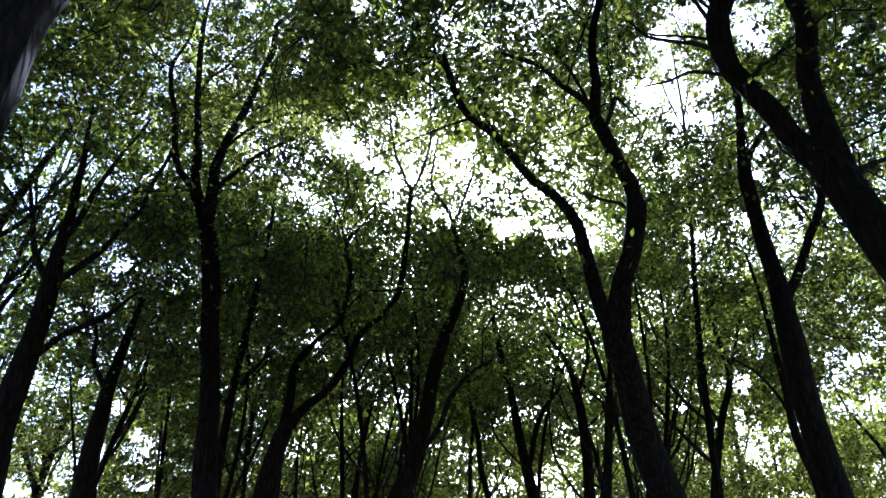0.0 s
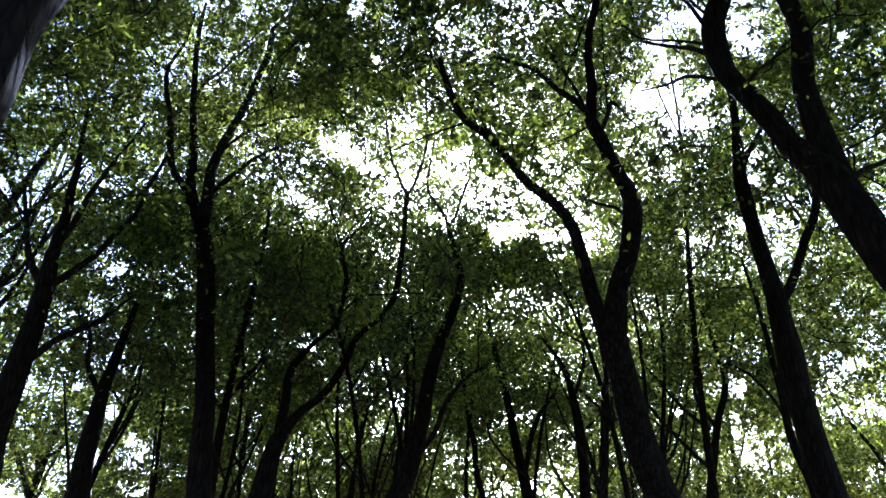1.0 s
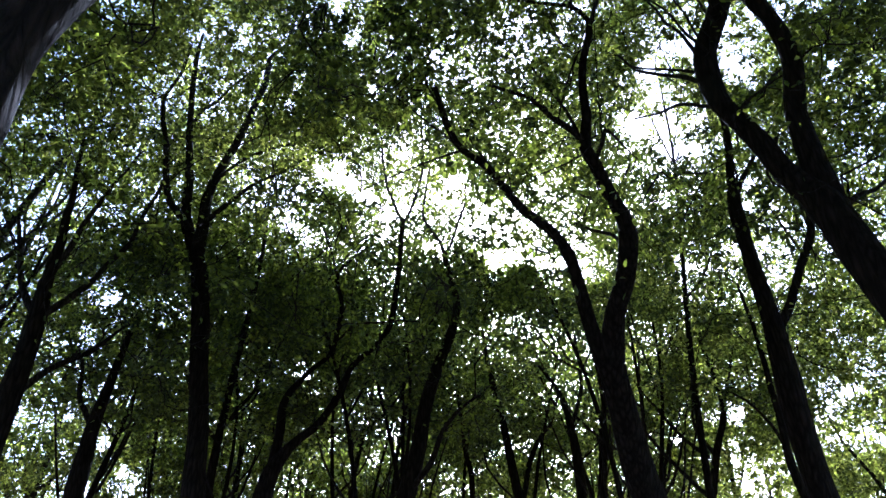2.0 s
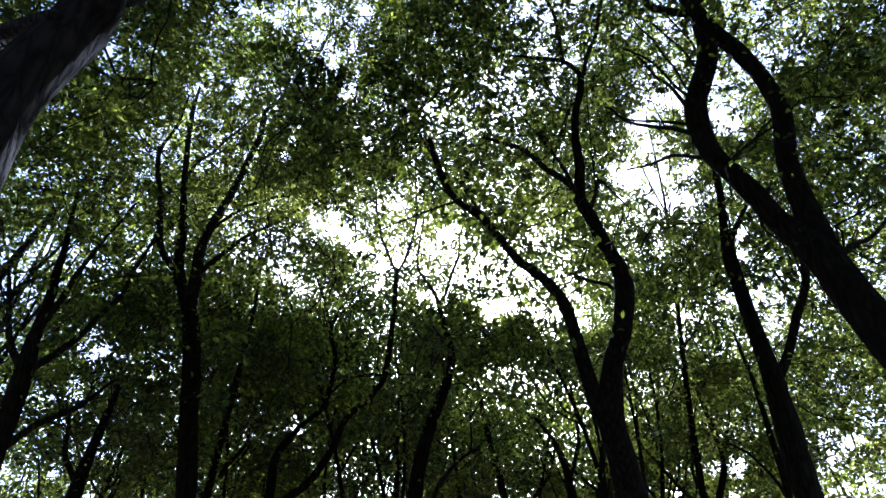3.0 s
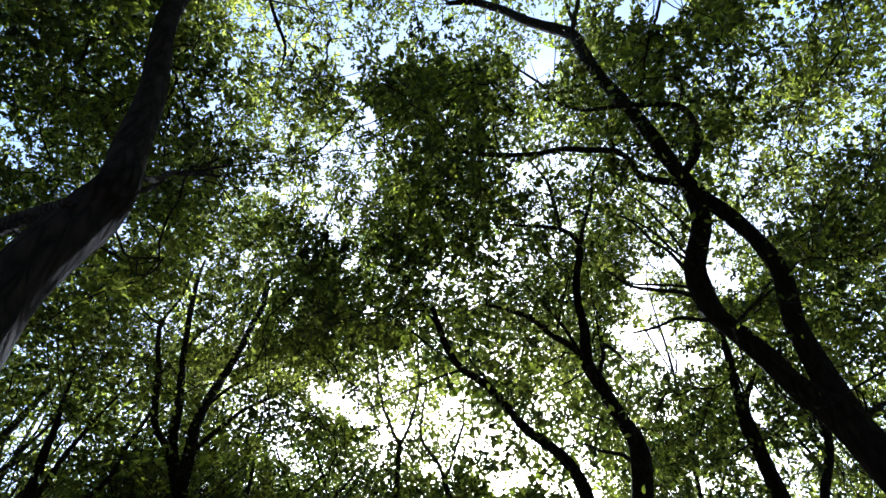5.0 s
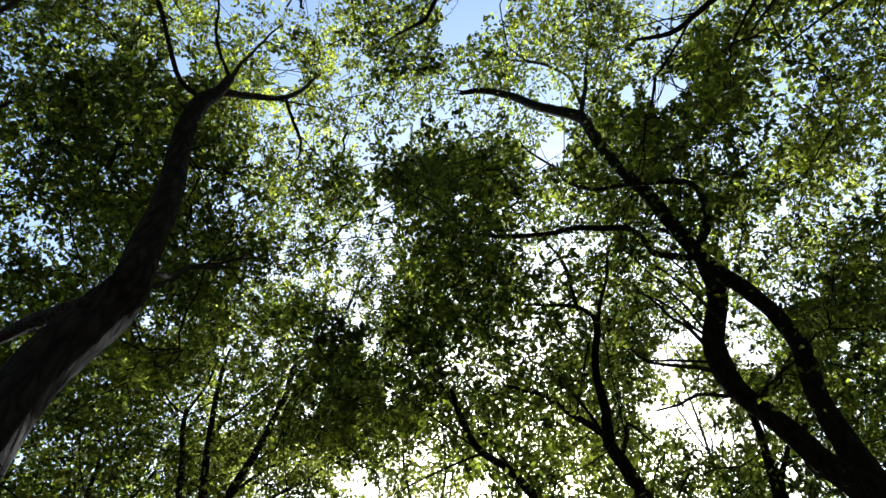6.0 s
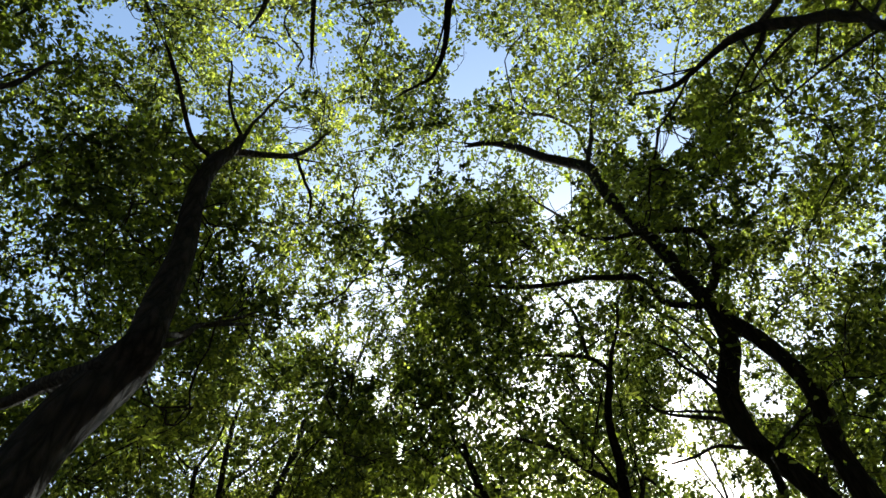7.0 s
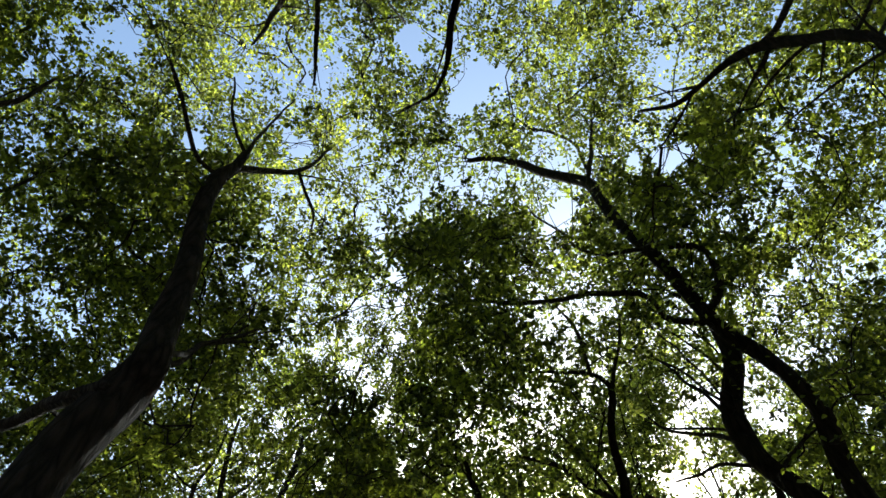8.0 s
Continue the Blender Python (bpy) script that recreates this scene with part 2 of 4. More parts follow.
limb(near_right, 'trunk', [
    (3.08, 2.83, -0.15, 0.180), (3.03, 2.99, 0.50, 0.147), (2.87, 3.47, 2.46, 0.133), (2.83, 3.57, 2.82, 0.131), (2.79, 3.69, 3.24, 0.128),
    (2.75, 3.76, 3.52, 0.126), (2.71, 3.83, 3.82, 0.127), (2.66, 3.92, 4.21, 0.117), (2.55, 4.04, 4.53, 0.083), (2.49, 4.11, 4.82, 0.082),
    (2.41, 4.19, 5.12, 0.080), (2.33, 4.26, 5.39, 0.086), (2.31, 4.29, 5.69, 0.099), (2.35, 4.30, 6.02, 0.097), (2.51, 4.15, 6.44, 0.091),
    (2.53, 4.14, 6.80, 0.071), (2.50, 4.16, 7.34, 0.039), (2.35, 4.24, 7.68, 0.020)])
limb(near_right, 'limb', [
    (2.79, 3.92, 3.94, 0.088), (2.73, 3.93, 4.23, 0.103), (2.69, 3.92, 4.61, 0.088), (2.68, 3.91, 4.97, 0.079), (2.72, 3.86, 5.25, 0.080),
    (2.74, 3.83, 5.49, 0.071), (2.69, 3.84, 5.87, 0.065), (2.61, 3.88, 6.22, 0.071), (2.51, 3.93, 6.51, 0.071), (2.42, 3.97, 6.90, 0.071),
    (2.35, 3.99, 7.45, 0.080), (2.27, 4.02, 8.07, 0.080), (2.06, 4.05, 9.04, 0.078), (1.99, 4.05, 9.68, 0.077), (1.94, 4.05, 10.12, 0.082),
    (1.70, 4.12, 10.51, 0.075), (1.43, 4.19, 10.89, 0.069), (1.15, 4.24, 11.37, 0.061), (0.75, 4.29, 11.78, 0.054), (0.39, 4.31, 11.78, 0.035)])
limb(near_right, 'limb', [
    (2.33, 3.85, 6.74, 0.047), (2.49, 3.73, 6.92, 0.048), (2.57, 3.65, 7.18, 0.046), (2.56, 3.63, 7.47, 0.033), (2.48, 3.66, 7.65, 0.038),
    (2.30, 3.75, 7.87, 0.032), (1.94, 3.90, 8.06, 0.025), (1.67, 3.99, 8.21, 0.022), (1.46, 4.04, 8.43, 0.020), (1.34, 4.06, 8.88, 0.016),
    (1.13, 4.09, 9.34, 0.014), (1.06, 4.10, 9.67, 0.010)])
limb(near_right, 'limb', [
    (2.32, 3.92, 6.75, 0.041), (2.12, 3.97, 6.86, 0.037), (2.00, 4.00, 6.97, 0.031), (1.97, 3.99, 7.17, 0.025), (1.89, 3.99, 7.40, 0.034),
    (1.64, 4.05, 7.54, 0.034), (1.41, 4.09, 7.58, 0.031), (1.17, 4.12, 7.55, 0.028), (0.82, 4.14, 7.57, 0.028), (0.52, 4.14, 7.60, 0.023),
    (0.23, 4.12, 7.66, 0.015)])
limb(near_right, 'limb', [
    (1.92, 4.01, 10.04, 0.040), (2.07, 3.90, 10.62, 0.035), (2.21, 3.79, 11.19, 0.025), (2.34, 3.67, 12.08, 0.016)])
limb(near_right, 'limb', [
    (1.99, 3.98, 10.23, 0.031), (1.93, 3.96, 11.34, 0.022), (1.62, 4.06, 12.19, 0.027), (1.26, 4.15, 12.62, 0.020)])
limb(near_right, 'limb', [
    (2.26, 4.29, 5.89, 0.027), (2.27, 4.45, 6.34, 0.018), (2.23, 4.59, 6.65, 0.016), (2.20, 4.72, 7.02, 0.013), (2.11, 4.91, 7.48, 0.009)])
limb(near_right, 'limb', [
    (2.23, 4.30, 5.65, 0.026), (2.14, 4.64, 6.06, 0.019), (1.99, 4.98, 6.45, 0.014), (1.92, 5.19, 6.84, 0.009)])
limb(near_right, 'limb', [
    (2.27, 4.28, 5.36, 0.021), (2.14, 4.60, 5.65, 0.016), (2.04, 4.76, 5.71, 0.013), (1.88, 5.00, 5.85, 0.009)])
limb(near_right, 'limb', [
    (2.43, 4.20, 5.24, 0.022), (2.68, 4.28, 5.52, 0.017), (2.88, 4.32, 5.74, 0.013), (3.11, 4.36, 5.95, 0.008)])
limb(near_right, 'limb', [
    (2.30, 4.27, 6.14, 0.014), (2.27, 4.44, 6.81, 0.011), (2.20, 4.57, 7.29, 0.010), (2.16, 4.67, 7.72, 0.006)])
limb(near_right, 'limb', [
    (2.84, 3.99, 4.16, 0.028), (3.07, 4.10, 4.35, 0.021), (3.23, 4.17, 4.46, 0.018), (3.57, 4.32, 4.76, 0.013)])
limb(near_right, 'limb', [
    (2.63, 4.14, 4.92, 0.023), (2.67, 4.45, 4.88, 0.017), (2.76, 4.59, 4.82, 0.009), (3.00, 4.73, 4.79, 0.010)])
limb(near_right, 'limb', [
    (2.31, 4.22, 5.90, 0.019), (2.16, 4.33, 6.38, 0.013), (2.02, 4.41, 6.79, 0.009), (1.90, 4.57, 7.11, 0.005)])
limb(near_right, 'limb', [
    (2.39, 4.09, 6.05, 0.017), (2.28, 4.17, 6.60, 0.012), (2.16, 4.26, 6.99, 0.009), (1.98, 4.39, 7.37, 0.005)])
limb(near_right, 'limb', [
    (2.40, 4.12, 6.31, 0.014), (2.39, 4.15, 6.71, 0.010), (2.28, 4.18, 7.01, 0.008), (2.11, 4.24, 7.30, 0.005)])
limb(near_right, 'limb', [
    (2.35, 4.30, 5.70, 0.019), (2.15, 4.55, 6.03, 0.013), (1.95, 4.81, 6.31, 0.009), (1.80, 4.94, 6.54, 0.005)])
forked_oak = tree('oak_tree', 'slender dark oak splitting into two sinuous stems', 2.41, 6.81)
limb(forked_oak, 'trunk', [
    (2.41, 6.81, -0.15, 0.213), (2.31, 6.72, 0.50, 0.174), (2.07, 6.48, 2.16, 0.158), (1.91, 6.32, 2.57, 0.144), (1.80, 6.21, 2.84, 0.139),
    (1.70, 6.06, 3.21, 0.130), (1.64, 5.95, 3.49, 0.125), (1.58, 5.85, 3.73, 0.122), (1.62, 5.65, 4.14, 0.094), (1.70, 5.51, 4.35, 0.088),
    (1.74, 5.37, 4.62, 0.090), (1.74, 5.27, 4.83, 0.082), (1.65, 5.21, 5.01, 0.066), (1.55, 5.14, 5.21, 0.060), (1.47, 5.08, 5.38, 0.062),
    (1.39, 5.03, 5.54, 0.059), (1.41, 4.91, 5.80, 0.046), (1.38, 4.81, 6.05, 0.039), (1.39, 4.70, 6.29, 0.034), (1.49, 4.70, 6.65, 0.034),
    (1.48, 4.66, 6.81, 0.025), (1.33, 4.64, 6.96, 0.022), (1.07, 4.63, 6.99, 0.017), (0.72, 4.59, 6.99, 0.012)])
limb(forked_oak, 'limb', [
    (1.58, 5.89, 3.55, 0.074), (1.50, 5.82, 3.77, 0.075), (1.39, 5.70, 4.10, 0.068), (1.30, 5.60, 4.40, 0.062), (1.21, 5.50, 4.67, 0.056),
    (1.03, 5.43, 4.90, 0.047), (0.82, 5.36, 5.07, 0.043), (0.64, 5.27, 5.30, 0.040), (0.48, 5.21, 5.45, 0.038), (0.24, 5.12, 5.58, 0.031),
    (0.13, 5.05, 5.75, 0.034), (0.06, 4.97, 5.95, 0.031), (0.01, 4.90, 6.13, 0.021)])
limb(forked_oak, 'limb', [
    (1.32, 4.55, 6.83, 0.025), (1.30, 4.52, 7.22, 0.023), (1.25, 4.50, 7.58, 0.019), (1.15, 4.50, 7.93, 0.010)])
limb(forked_oak, 'limb', [
    (1.49, 4.71, 6.69, 0.026), (1.65, 4.69, 7.24, 0.021), (1.83, 4.65, 7.77, 0.019), (2.01, 4.61, 8.18, 0.013)])
limb(forked_oak, 'limb', [
    (1.40, 5.01, 5.55, 0.035), (1.23, 4.96, 5.71, 0.031), (1.05, 4.92, 5.81, 0.027), (0.90, 4.88, 5.94, 0.026), (0.71, 4.83, 6.00, 0.020),
    (0.50, 4.77, 6.05, 0.013)])
limb(forked_oak, 'limb', [
    (1.48, 5.09, 5.41, 0.025), (1.58, 5.14, 5.65, 0.022), (1.63, 5.18, 5.85, 0.020), (1.76, 5.21, 5.74, 0.011), (1.94, 5.25, 5.58, 0.006)])
limb(forked_oak, 'limb', [
    (1.77, 5.52, 4.74, 0.023), (1.62, 5.42, 4.84, 0.019), (1.42, 5.34, 4.82, 0.015), (1.25, 5.25, 4.82, 0.010)])
limb(forked_oak, 'limb', [
    (1.34, 5.02, 5.69, 0.022), (1.25, 4.95, 5.90, 0.016), (1.09, 4.88, 6.11, 0.013), (0.94, 4.81, 6.33, 0.009)])
right_oak = tree('oak_tree', 'tall dark oak with a high double fork', 3.96, 6.82)
limb(right_oak, 'trunk', [
    (3.96, 6.82, -0.15, 0.185), (3.88, 6.78, 0.50, 0.151), (3.67, 6.66, 2.18, 0.137), (3.59, 6.61, 2.66, 0.130), (3.54, 6.58, 3.02, 0.126),
    (3.50, 6.54, 3.40, 0.129), (3.48, 6.50, 3.78, 0.124), (3.46, 6.46, 4.13, 0.112), (3.45, 6.43, 4.36, 0.100), (3.42, 6.41, 4.67, 0.087),
    (3.37, 6.38, 5.06, 0.082), (3.34, 6.35, 5.46, 0.078), (3.32, 6.32, 5.73, 0.074), (3.33, 6.28, 6.08, 0.048), (3.37, 6.21, 6.50, 0.042),
    (3.37, 6.17, 6.87, 0.035), (3.33, 6.16, 7.20, 0.021)])
limb(right_oak, 'limb', [
    (3.36, 6.37, 5.76, 0.057), (3.40, 6.26, 5.95, 0.039), (3.48, 6.13, 6.09, 0.027), (3.56, 6.01, 6.22, 0.022), (3.64, 5.86, 6.38, 0.015)])
limb(right_oak, 'limb', [
    (3.47, 6.42, 4.30, 0.065), (3.65, 6.38, 4.59, 0.048), (3.82, 6.34, 4.90, 0.047), (3.98, 6.31, 5.22, 0.047), (4.08, 6.29, 5.49, 0.042),
    (4.17, 6.29, 5.86, 0.032), (4.31, 6.26, 6.30, 0.018)])
right_sapling = tree('oak_tree', 'thin bent sapling beside a larger oak', 4.13, 7.15)
limb(right_sapling, 'trunk', [
    (4.13, 7.15, -0.15, 0.070), (4.08, 7.22, 0.50, 0.057), (3.92, 7.43, 2.35, 0.052), (3.86, 7.52, 2.99, 0.050), (3.84, 7.56, 3.36, 0.045),
    (3.87, 7.59, 4.01, 0.036), (3.86, 7.64, 4.73, 0.025), (3.82, 7.70, 5.45, 0.015)])
limb(right_sapling, 'limb', [
    (3.85, 7.58, 3.36, 0.025), (3.81, 7.73, 3.72, 0.018), (3.72, 7.87, 3.96, 0.015), (3.56, 8.05, 4.16, 0.010)])
left_oak = tree('oak_tree', 'straight dark oak with a many-limbed crown', -2.26, 7.60)
limb(left_oak, 'trunk', [
    (-2.26, 7.60, -0.15, 0.184), (-2.32, 7.60, 0.50, 0.150), (-2.48, 7.61, 2.26, 0.136), (-2.57, 7.61, 3.00, 0.121), (-2.62, 7.61, 3.63, 0.110),
    (-2.72, 7.60, 4.29, 0.106), (-2.82, 7.59, 5.01, 0.105), (-2.93, 7.56, 5.62, 0.100), (-3.06, 7.52, 5.97, 0.081), (-3.19, 7.48, 6.32, 0.070),
    (-3.25, 7.47, 6.93, 0.056), (-3.36, 7.44, 7.66, 0.046), (-3.45, 7.42, 8.46, 0.040), (-3.49, 7.41, 9.10, 0.032), (-3.48, 7.42, 9.57, 0.018)])
limb(left_oak, 'limb', [
    (-2.90, 7.35, 5.75, 0.099), (-2.95, 7.46, 6.31, 0.077), (-2.98, 7.53, 6.71, 0.066), (-2.92, 7.68, 7.32, 0.059), (-2.82, 7.85, 8.00, 0.053),
    (-2.70, 8.03, 8.80, 0.051), (-2.64, 8.18, 9.64, 0.050), (-2.66, 8.15, 9.73, 0.036), (-2.43, 8.28, 10.33, 0.039), (-2.39, 8.33, 10.89, 0.041),
    (-2.39, 8.41, 11.93, 0.036), (-2.47, 8.45, 13.06, 0.031), (-2.48, 8.52, 14.47, 0.026)])
limb(left_oak, 'limb', [
    (-2.45, 8.33, 10.37, 0.030), (-2.10, 8.54, 11.35, 0.028), (-1.91, 8.68, 12.25, 0.027), (-1.81, 8.79, 13.21, 0.023)])
limb(left_oak, 'limb', [
    (-3.06, 7.28, 6.07, 0.054), (-3.23, 7.17, 6.29, 0.047), (-3.31, 7.11, 6.42, 0.046), (-3.40, 7.01, 6.87, 0.036), (-3.49, 6.89, 7.49, 0.032),
    (-3.51, 6.84, 7.83, 0.026), (-3.39, 6.86, 8.24, 0.020), (-3.33, 6.83, 8.73, 0.016)])
limb(left_oak, 'limb', [
    (-3.46, 6.77, 7.67, 0.016), (-3.63, 6.56, 7.74, 0.012), (-3.76, 6.37, 7.86, 0.012)])
limb(left_oak, 'limb', [
    (-2.91, 7.34, 6.15, 0.046), (-2.56, 7.34, 6.49, 0.030), (-2.23, 7.32, 6.78, 0.022), (-1.81, 7.30, 7.08, 0.018), (-1.42, 7.26, 7.35, 0.014)])
limb(left_oak, 'limb', [
    (-3.32, 7.28, 7.68, 0.026), (-3.14, 7.61, 8.43, 0.022), (-2.97, 7.89, 9.12, 0.019), (-2.75, 8.15, 9.73, 0.016)])
limb(left_oak, 'limb', [
    (-2.90, 7.46, 6.83, 0.023), (-2.66, 7.39, 7.10, 0.022), (-2.29, 7.33, 7.29, 0.020), (-1.83, 7.27, 7.34, 0.016)])
far_left_oak = tree('oak_tree', 'leaning dark oak with several thin upswept limbs', -4.02, 6.44)
limb(far_left_oak, 'trunk', [
    (-4.02, 6.44, -0.15, 0.194), (-4.01, 6.39, 0.50, 0.158), (-3.98, 6.24, 2.37, 0.143), (-3.97, 6.18, 2.94, 0.124), (-3.91, 6.16, 3.51, 0.111),
    (-3.86, 6.14, 3.95, 0.095), (-3.84, 6.12, 4.35, 0.087), (-3.84, 6.09, 4.71, 0.063)])
limb(far_left_oak, 'limb', [
    (-3.83, 6.09, 4.68, 0.067), (-3.80, 6.05, 5.08, 0.049), (-3.78, 6.01, 5.46, 0.040), (-3.79, 5.95, 5.85, 0.028), (-3.78, 5.89, 6.33, 0.017)])
limb(far_left_oak, 'limb', [
    (-3.82, 6.10, 4.32, 0.049), (-3.70, 6.26, 4.60, 0.037), (-3.52, 6.46, 5.00, 0.029), (-3.41, 6.61, 5.47, 0.028), (-3.30, 6.77, 6.11, 0.023),
    (-3.26, 6.87, 6.63, 0.017)])
limb(far_left_oak, 'limb', [
    (-3.83, 6.09, 4.75, 0.041), (-3.73, 6.11, 5.05, 0.034), (-3.61, 6.12, 5.53, 0.026), (-3.43, 6.16, 6.00, 0.016), (-3.26, 6.19, 6.42, 0.010)])
limb(far_left_oak, 'limb', [
    (-3.85, 6.20, 3.63, 0.044), (-3.72, 6.50, 4.00, 0.030), (-3.59, 6.73, 4.24, 0.028), (-3.42, 7.01, 4.61, 0.014)])
limb(far_left_oak, 'limb', [
    (-3.82, 6.10, 4.32, 0.047), (-3.96, 6.07, 4.51, 0.037), (-4.13, 6.04, 4.94, 0.028), (-4.30, 6.02, 5.40, 0.017)])
leaning_oak = tree('oak_tree', 'double-stemmed oak leaning hard from a low fork', -2.46, 8.57)
limb(leaning_oak, 'trunk', [
    (-2.46, 8.57, -0.15, 0.196), (-2.40, 8.61, 0.50, 0.160), (-2.21, 8.72, 2.36, 0.145), (-2.13, 8.78, 3.02, 0.124), (-2.04, 8.82, 3.44, 0.102),
    (-1.83, 8.88, 3.78, 0.065), (-1.53, 8.95, 4.06, 0.051), (-1.30, 9.01, 4.47, 0.051), (-1.14, 9.05, 4.89, 0.041), (-0.84, 9.09, 5.20, 0.036),
    (-0.65, 9.12, 5.52, 0.042), (-0.58, 9.14, 5.99, 0.042), (-0.53, 9.17, 6.67, 0.039), (-0.50, 9.19, 7.34, 0.040)])
limb(leaning_oak, 'limb', [
    (-0.50, 9.19, 7.31, 0.028), (-0.67, 9.18, 7.71, 0.026), (-0.82, 9.16, 8.37, 0.023), (-0.89, 9.16, 8.95, 0.019), (-1.11, 9.13, 9.66, 0.014)])
limb(leaning_oak, 'limb', [
    (-0.50, 9.19, 7.31, 0.027), (-0.35, 9.19, 7.61, 0.026), (-0.22, 9.20, 8.28, 0.023), (-0.21, 9.20, 9.47, 0.020), (-0.32, 9.19, 10.17, 0.015)])
limb(leaning_oak, 'limb', [
    (-2.05, 8.87, 3.45, 0.083), (-2.02, 8.95, 3.98, 0.062), (-2.00, 9.02, 4.47, 0.051), (-1.77, 9.13, 4.79, 0.036), (-1.49, 9.23, 5.13, 0.033),
    (-1.38, 9.30, 5.51, 0.037), (-1.40, 9.35, 5.99, 0.034), (-1.48, 9.40, 6.50, 0.034), (-1.29, 9.47, 6.84, 0.018), (-1.09, 9.54, 7.24, 0.011)])
limb(leaning_oak, 'limb', [
    (-1.42, 9.29, 5.37, 0.025), (-1.13, 9.44, 5.66, 0.020), (-0.79, 9.57, 5.79, 0.017)])
limb(leaning_oak, 'limb', [
    (-1.47, 9.39, 6.44, 0.025), (-1.73, 9.41, 7.16, 0.022), (-1.87, 9.42, 7.60, 0.013)])
middle_oak = tree('oak_tree', 'dark crooked oak with a slim forked top', -1.03, 9.02)
limb(middle_oak, 'trunk', [
    (-1.03, 9.02, -0.15, 0.183), (-0.94, 9.06, 0.50, 0.149), (-0.66, 9.18, 2.40, 0.135), (-0.43, 9.22, 3.02, 0.124), (-0.33, 9.25, 3.38, 0.120),
    (-0.22, 9.27, 3.84, 0.108), (-0.15, 9.30, 4.31, 0.098), (0.01, 9.32, 4.90, 0.085), (0.22, 9.35, 5.44, 0.071), (0.33, 9.36, 5.90, 0.060),
    (0.25, 9.38, 6.39, 0.051), (0.16, 9.40, 6.80, 0.043)])
limb(middle_oak, 'limb', [
    (0.17, 9.40, 6.75, 0.039), (0.10, 9.36, 7.03, 0.032), (-0.12, 9.31, 7.37, 0.025), (-0.17, 9.27, 7.77, 0.023), (-0.08, 9.20, 8.39, 0.014)])
limb(middle_oak, 'limb', [
    (0.16, 9.40, 6.80, 0.032), (0.33, 9.46, 7.24, 0.026), (0.48, 9.52, 7.83, 0.023), (0.56, 9.58, 8.38, 0.014)])
limb(middle_oak, 'limb', [
    (-0.31, 9.19, 3.26, 0.047), (-0.07, 9.09, 3.57, 0.040), (0.12, 8.96, 3.99, 0.033), (0.35, 8.87, 4.23, 0.023), (0.59, 8.78, 4.37, 0.016)])
rear_left_oak = tree('oak_tree', 'slim dark oak stem standing behind the first row', -4.40, 9.20)
limb(rear_left_oak, 'trunk', [
    (-4.40, 9.20, -0.15, 0.203), (-4.43, 9.19, 0.50, 0.166), (-4.53, 9.14, 2.40, 0.151), (-4.57, 9.12, 3.07, 0.134), (-4.56, 9.12, 3.65, 0.108),
    (-4.54, 9.13, 4.19, 0.083), (-4.46, 9.17, 4.85, 0.058), (-4.38, 9.21, 5.47, 0.038)])
limb(rear_left_oak, 'limb', [
    (-4.54, 9.13, 4.03, 0.050), (-4.78, 9.11, 4.50, 0.035), (-4.99, 9.12, 5.17, 0.023)])
rear_middle_oak = tree('oak_tree', 'thin dark stem among others in the shade', 1.97, 11.85)
limb(rear_middle_oak, 'trunk', [
    (1.97, 11.85, -0.15, 0.144), (1.87, 11.86, 0.50, 0.118), (1.57, 11.90, 2.63, 0.107), (1.36, 11.92, 3.80, 0.084), (1.21, 11.94, 4.78, 0.065),
    (1.00, 11.96, 5.84, 0.051), (0.90, 11.97, 6.63, 0.032)])
limb(rear_middle_oak, 'limb', [
    (1.44, 11.91, 3.52, 0.059), (1.70, 12.06, 4.41, 0.044), (2.05, 12.12, 4.93, 0.029), (2.26, 12.19, 5.48, 0.021)])
rear_fork = tree('oak_tree', 'thin dark stem among others in the shade', 2.08, 10.80)
limb(rear_fork, 'trunk', [
    (2.08, 10.80, -0.15, 0.123), (2.10, 10.80, 0.50, 0.100), (2.17, 10.78, 2.54, 0.091), (2.21, 10.78, 3.59, 0.083), (2.15, 10.79, 4.47, 0.064),
    (2.02, 10.81, 5.04, 0.042), (1.72, 10.86, 5.55, 0.019)])
limb(rear_fork, 'limb', [
    (2.15, 10.79, 4.47, 0.041), (2.40, 10.84, 5.24, 0.034), (2.40, 10.94, 6.09, 0.025)])
rear_post = tree('oak_tree', 'thin dark stem among others in the shade', 2.37, 11.77)
limb(rear_post, 'trunk', [
    (2.37, 11.77, -0.15, 0.101), (2.43, 11.75, 0.50, 0.082), (2.62, 11.71, 2.62, 0.075), (2.75, 11.68, 3.75, 0.071), (2.88, 11.65, 4.80, 0.056),
    (3.02, 11.61, 5.50, 0.036)])
rear_right = tree('oak_tree', 'slim pale-lit stem with upswept branches', 3.92, 11.93)
limb(rear_right, 'trunk', [
    (3.92, 11.93, -0.15, 0.098), (4.01, 11.88, 0.50, 0.080), (4.32, 11.73, 2.62, 0.072), (4.66, 11.60, 4.11, 0.063), (4.93, 11.49, 4.95, 0.054),
    (4.87, 11.51, 5.68, 0.041), (4.78, 11.55, 6.34, 0.026)])
limb(rear_right, 'limb', [
    (4.88, 11.51, 4.81, 0.037), (5.09, 11.42, 5.43, 0.032), (5.27, 11.33, 6.03, 0.022)])
limb(rear_right, 'limb', [
    (4.68, 11.59, 4.20, 0.037), (4.47, 11.67, 4.80, 0.031), (4.54, 11.65, 5.51, 0.022)])
rear_twin = tree('oak_tree', 'thin dark stem among others in the shade', 1.19, 12.75)
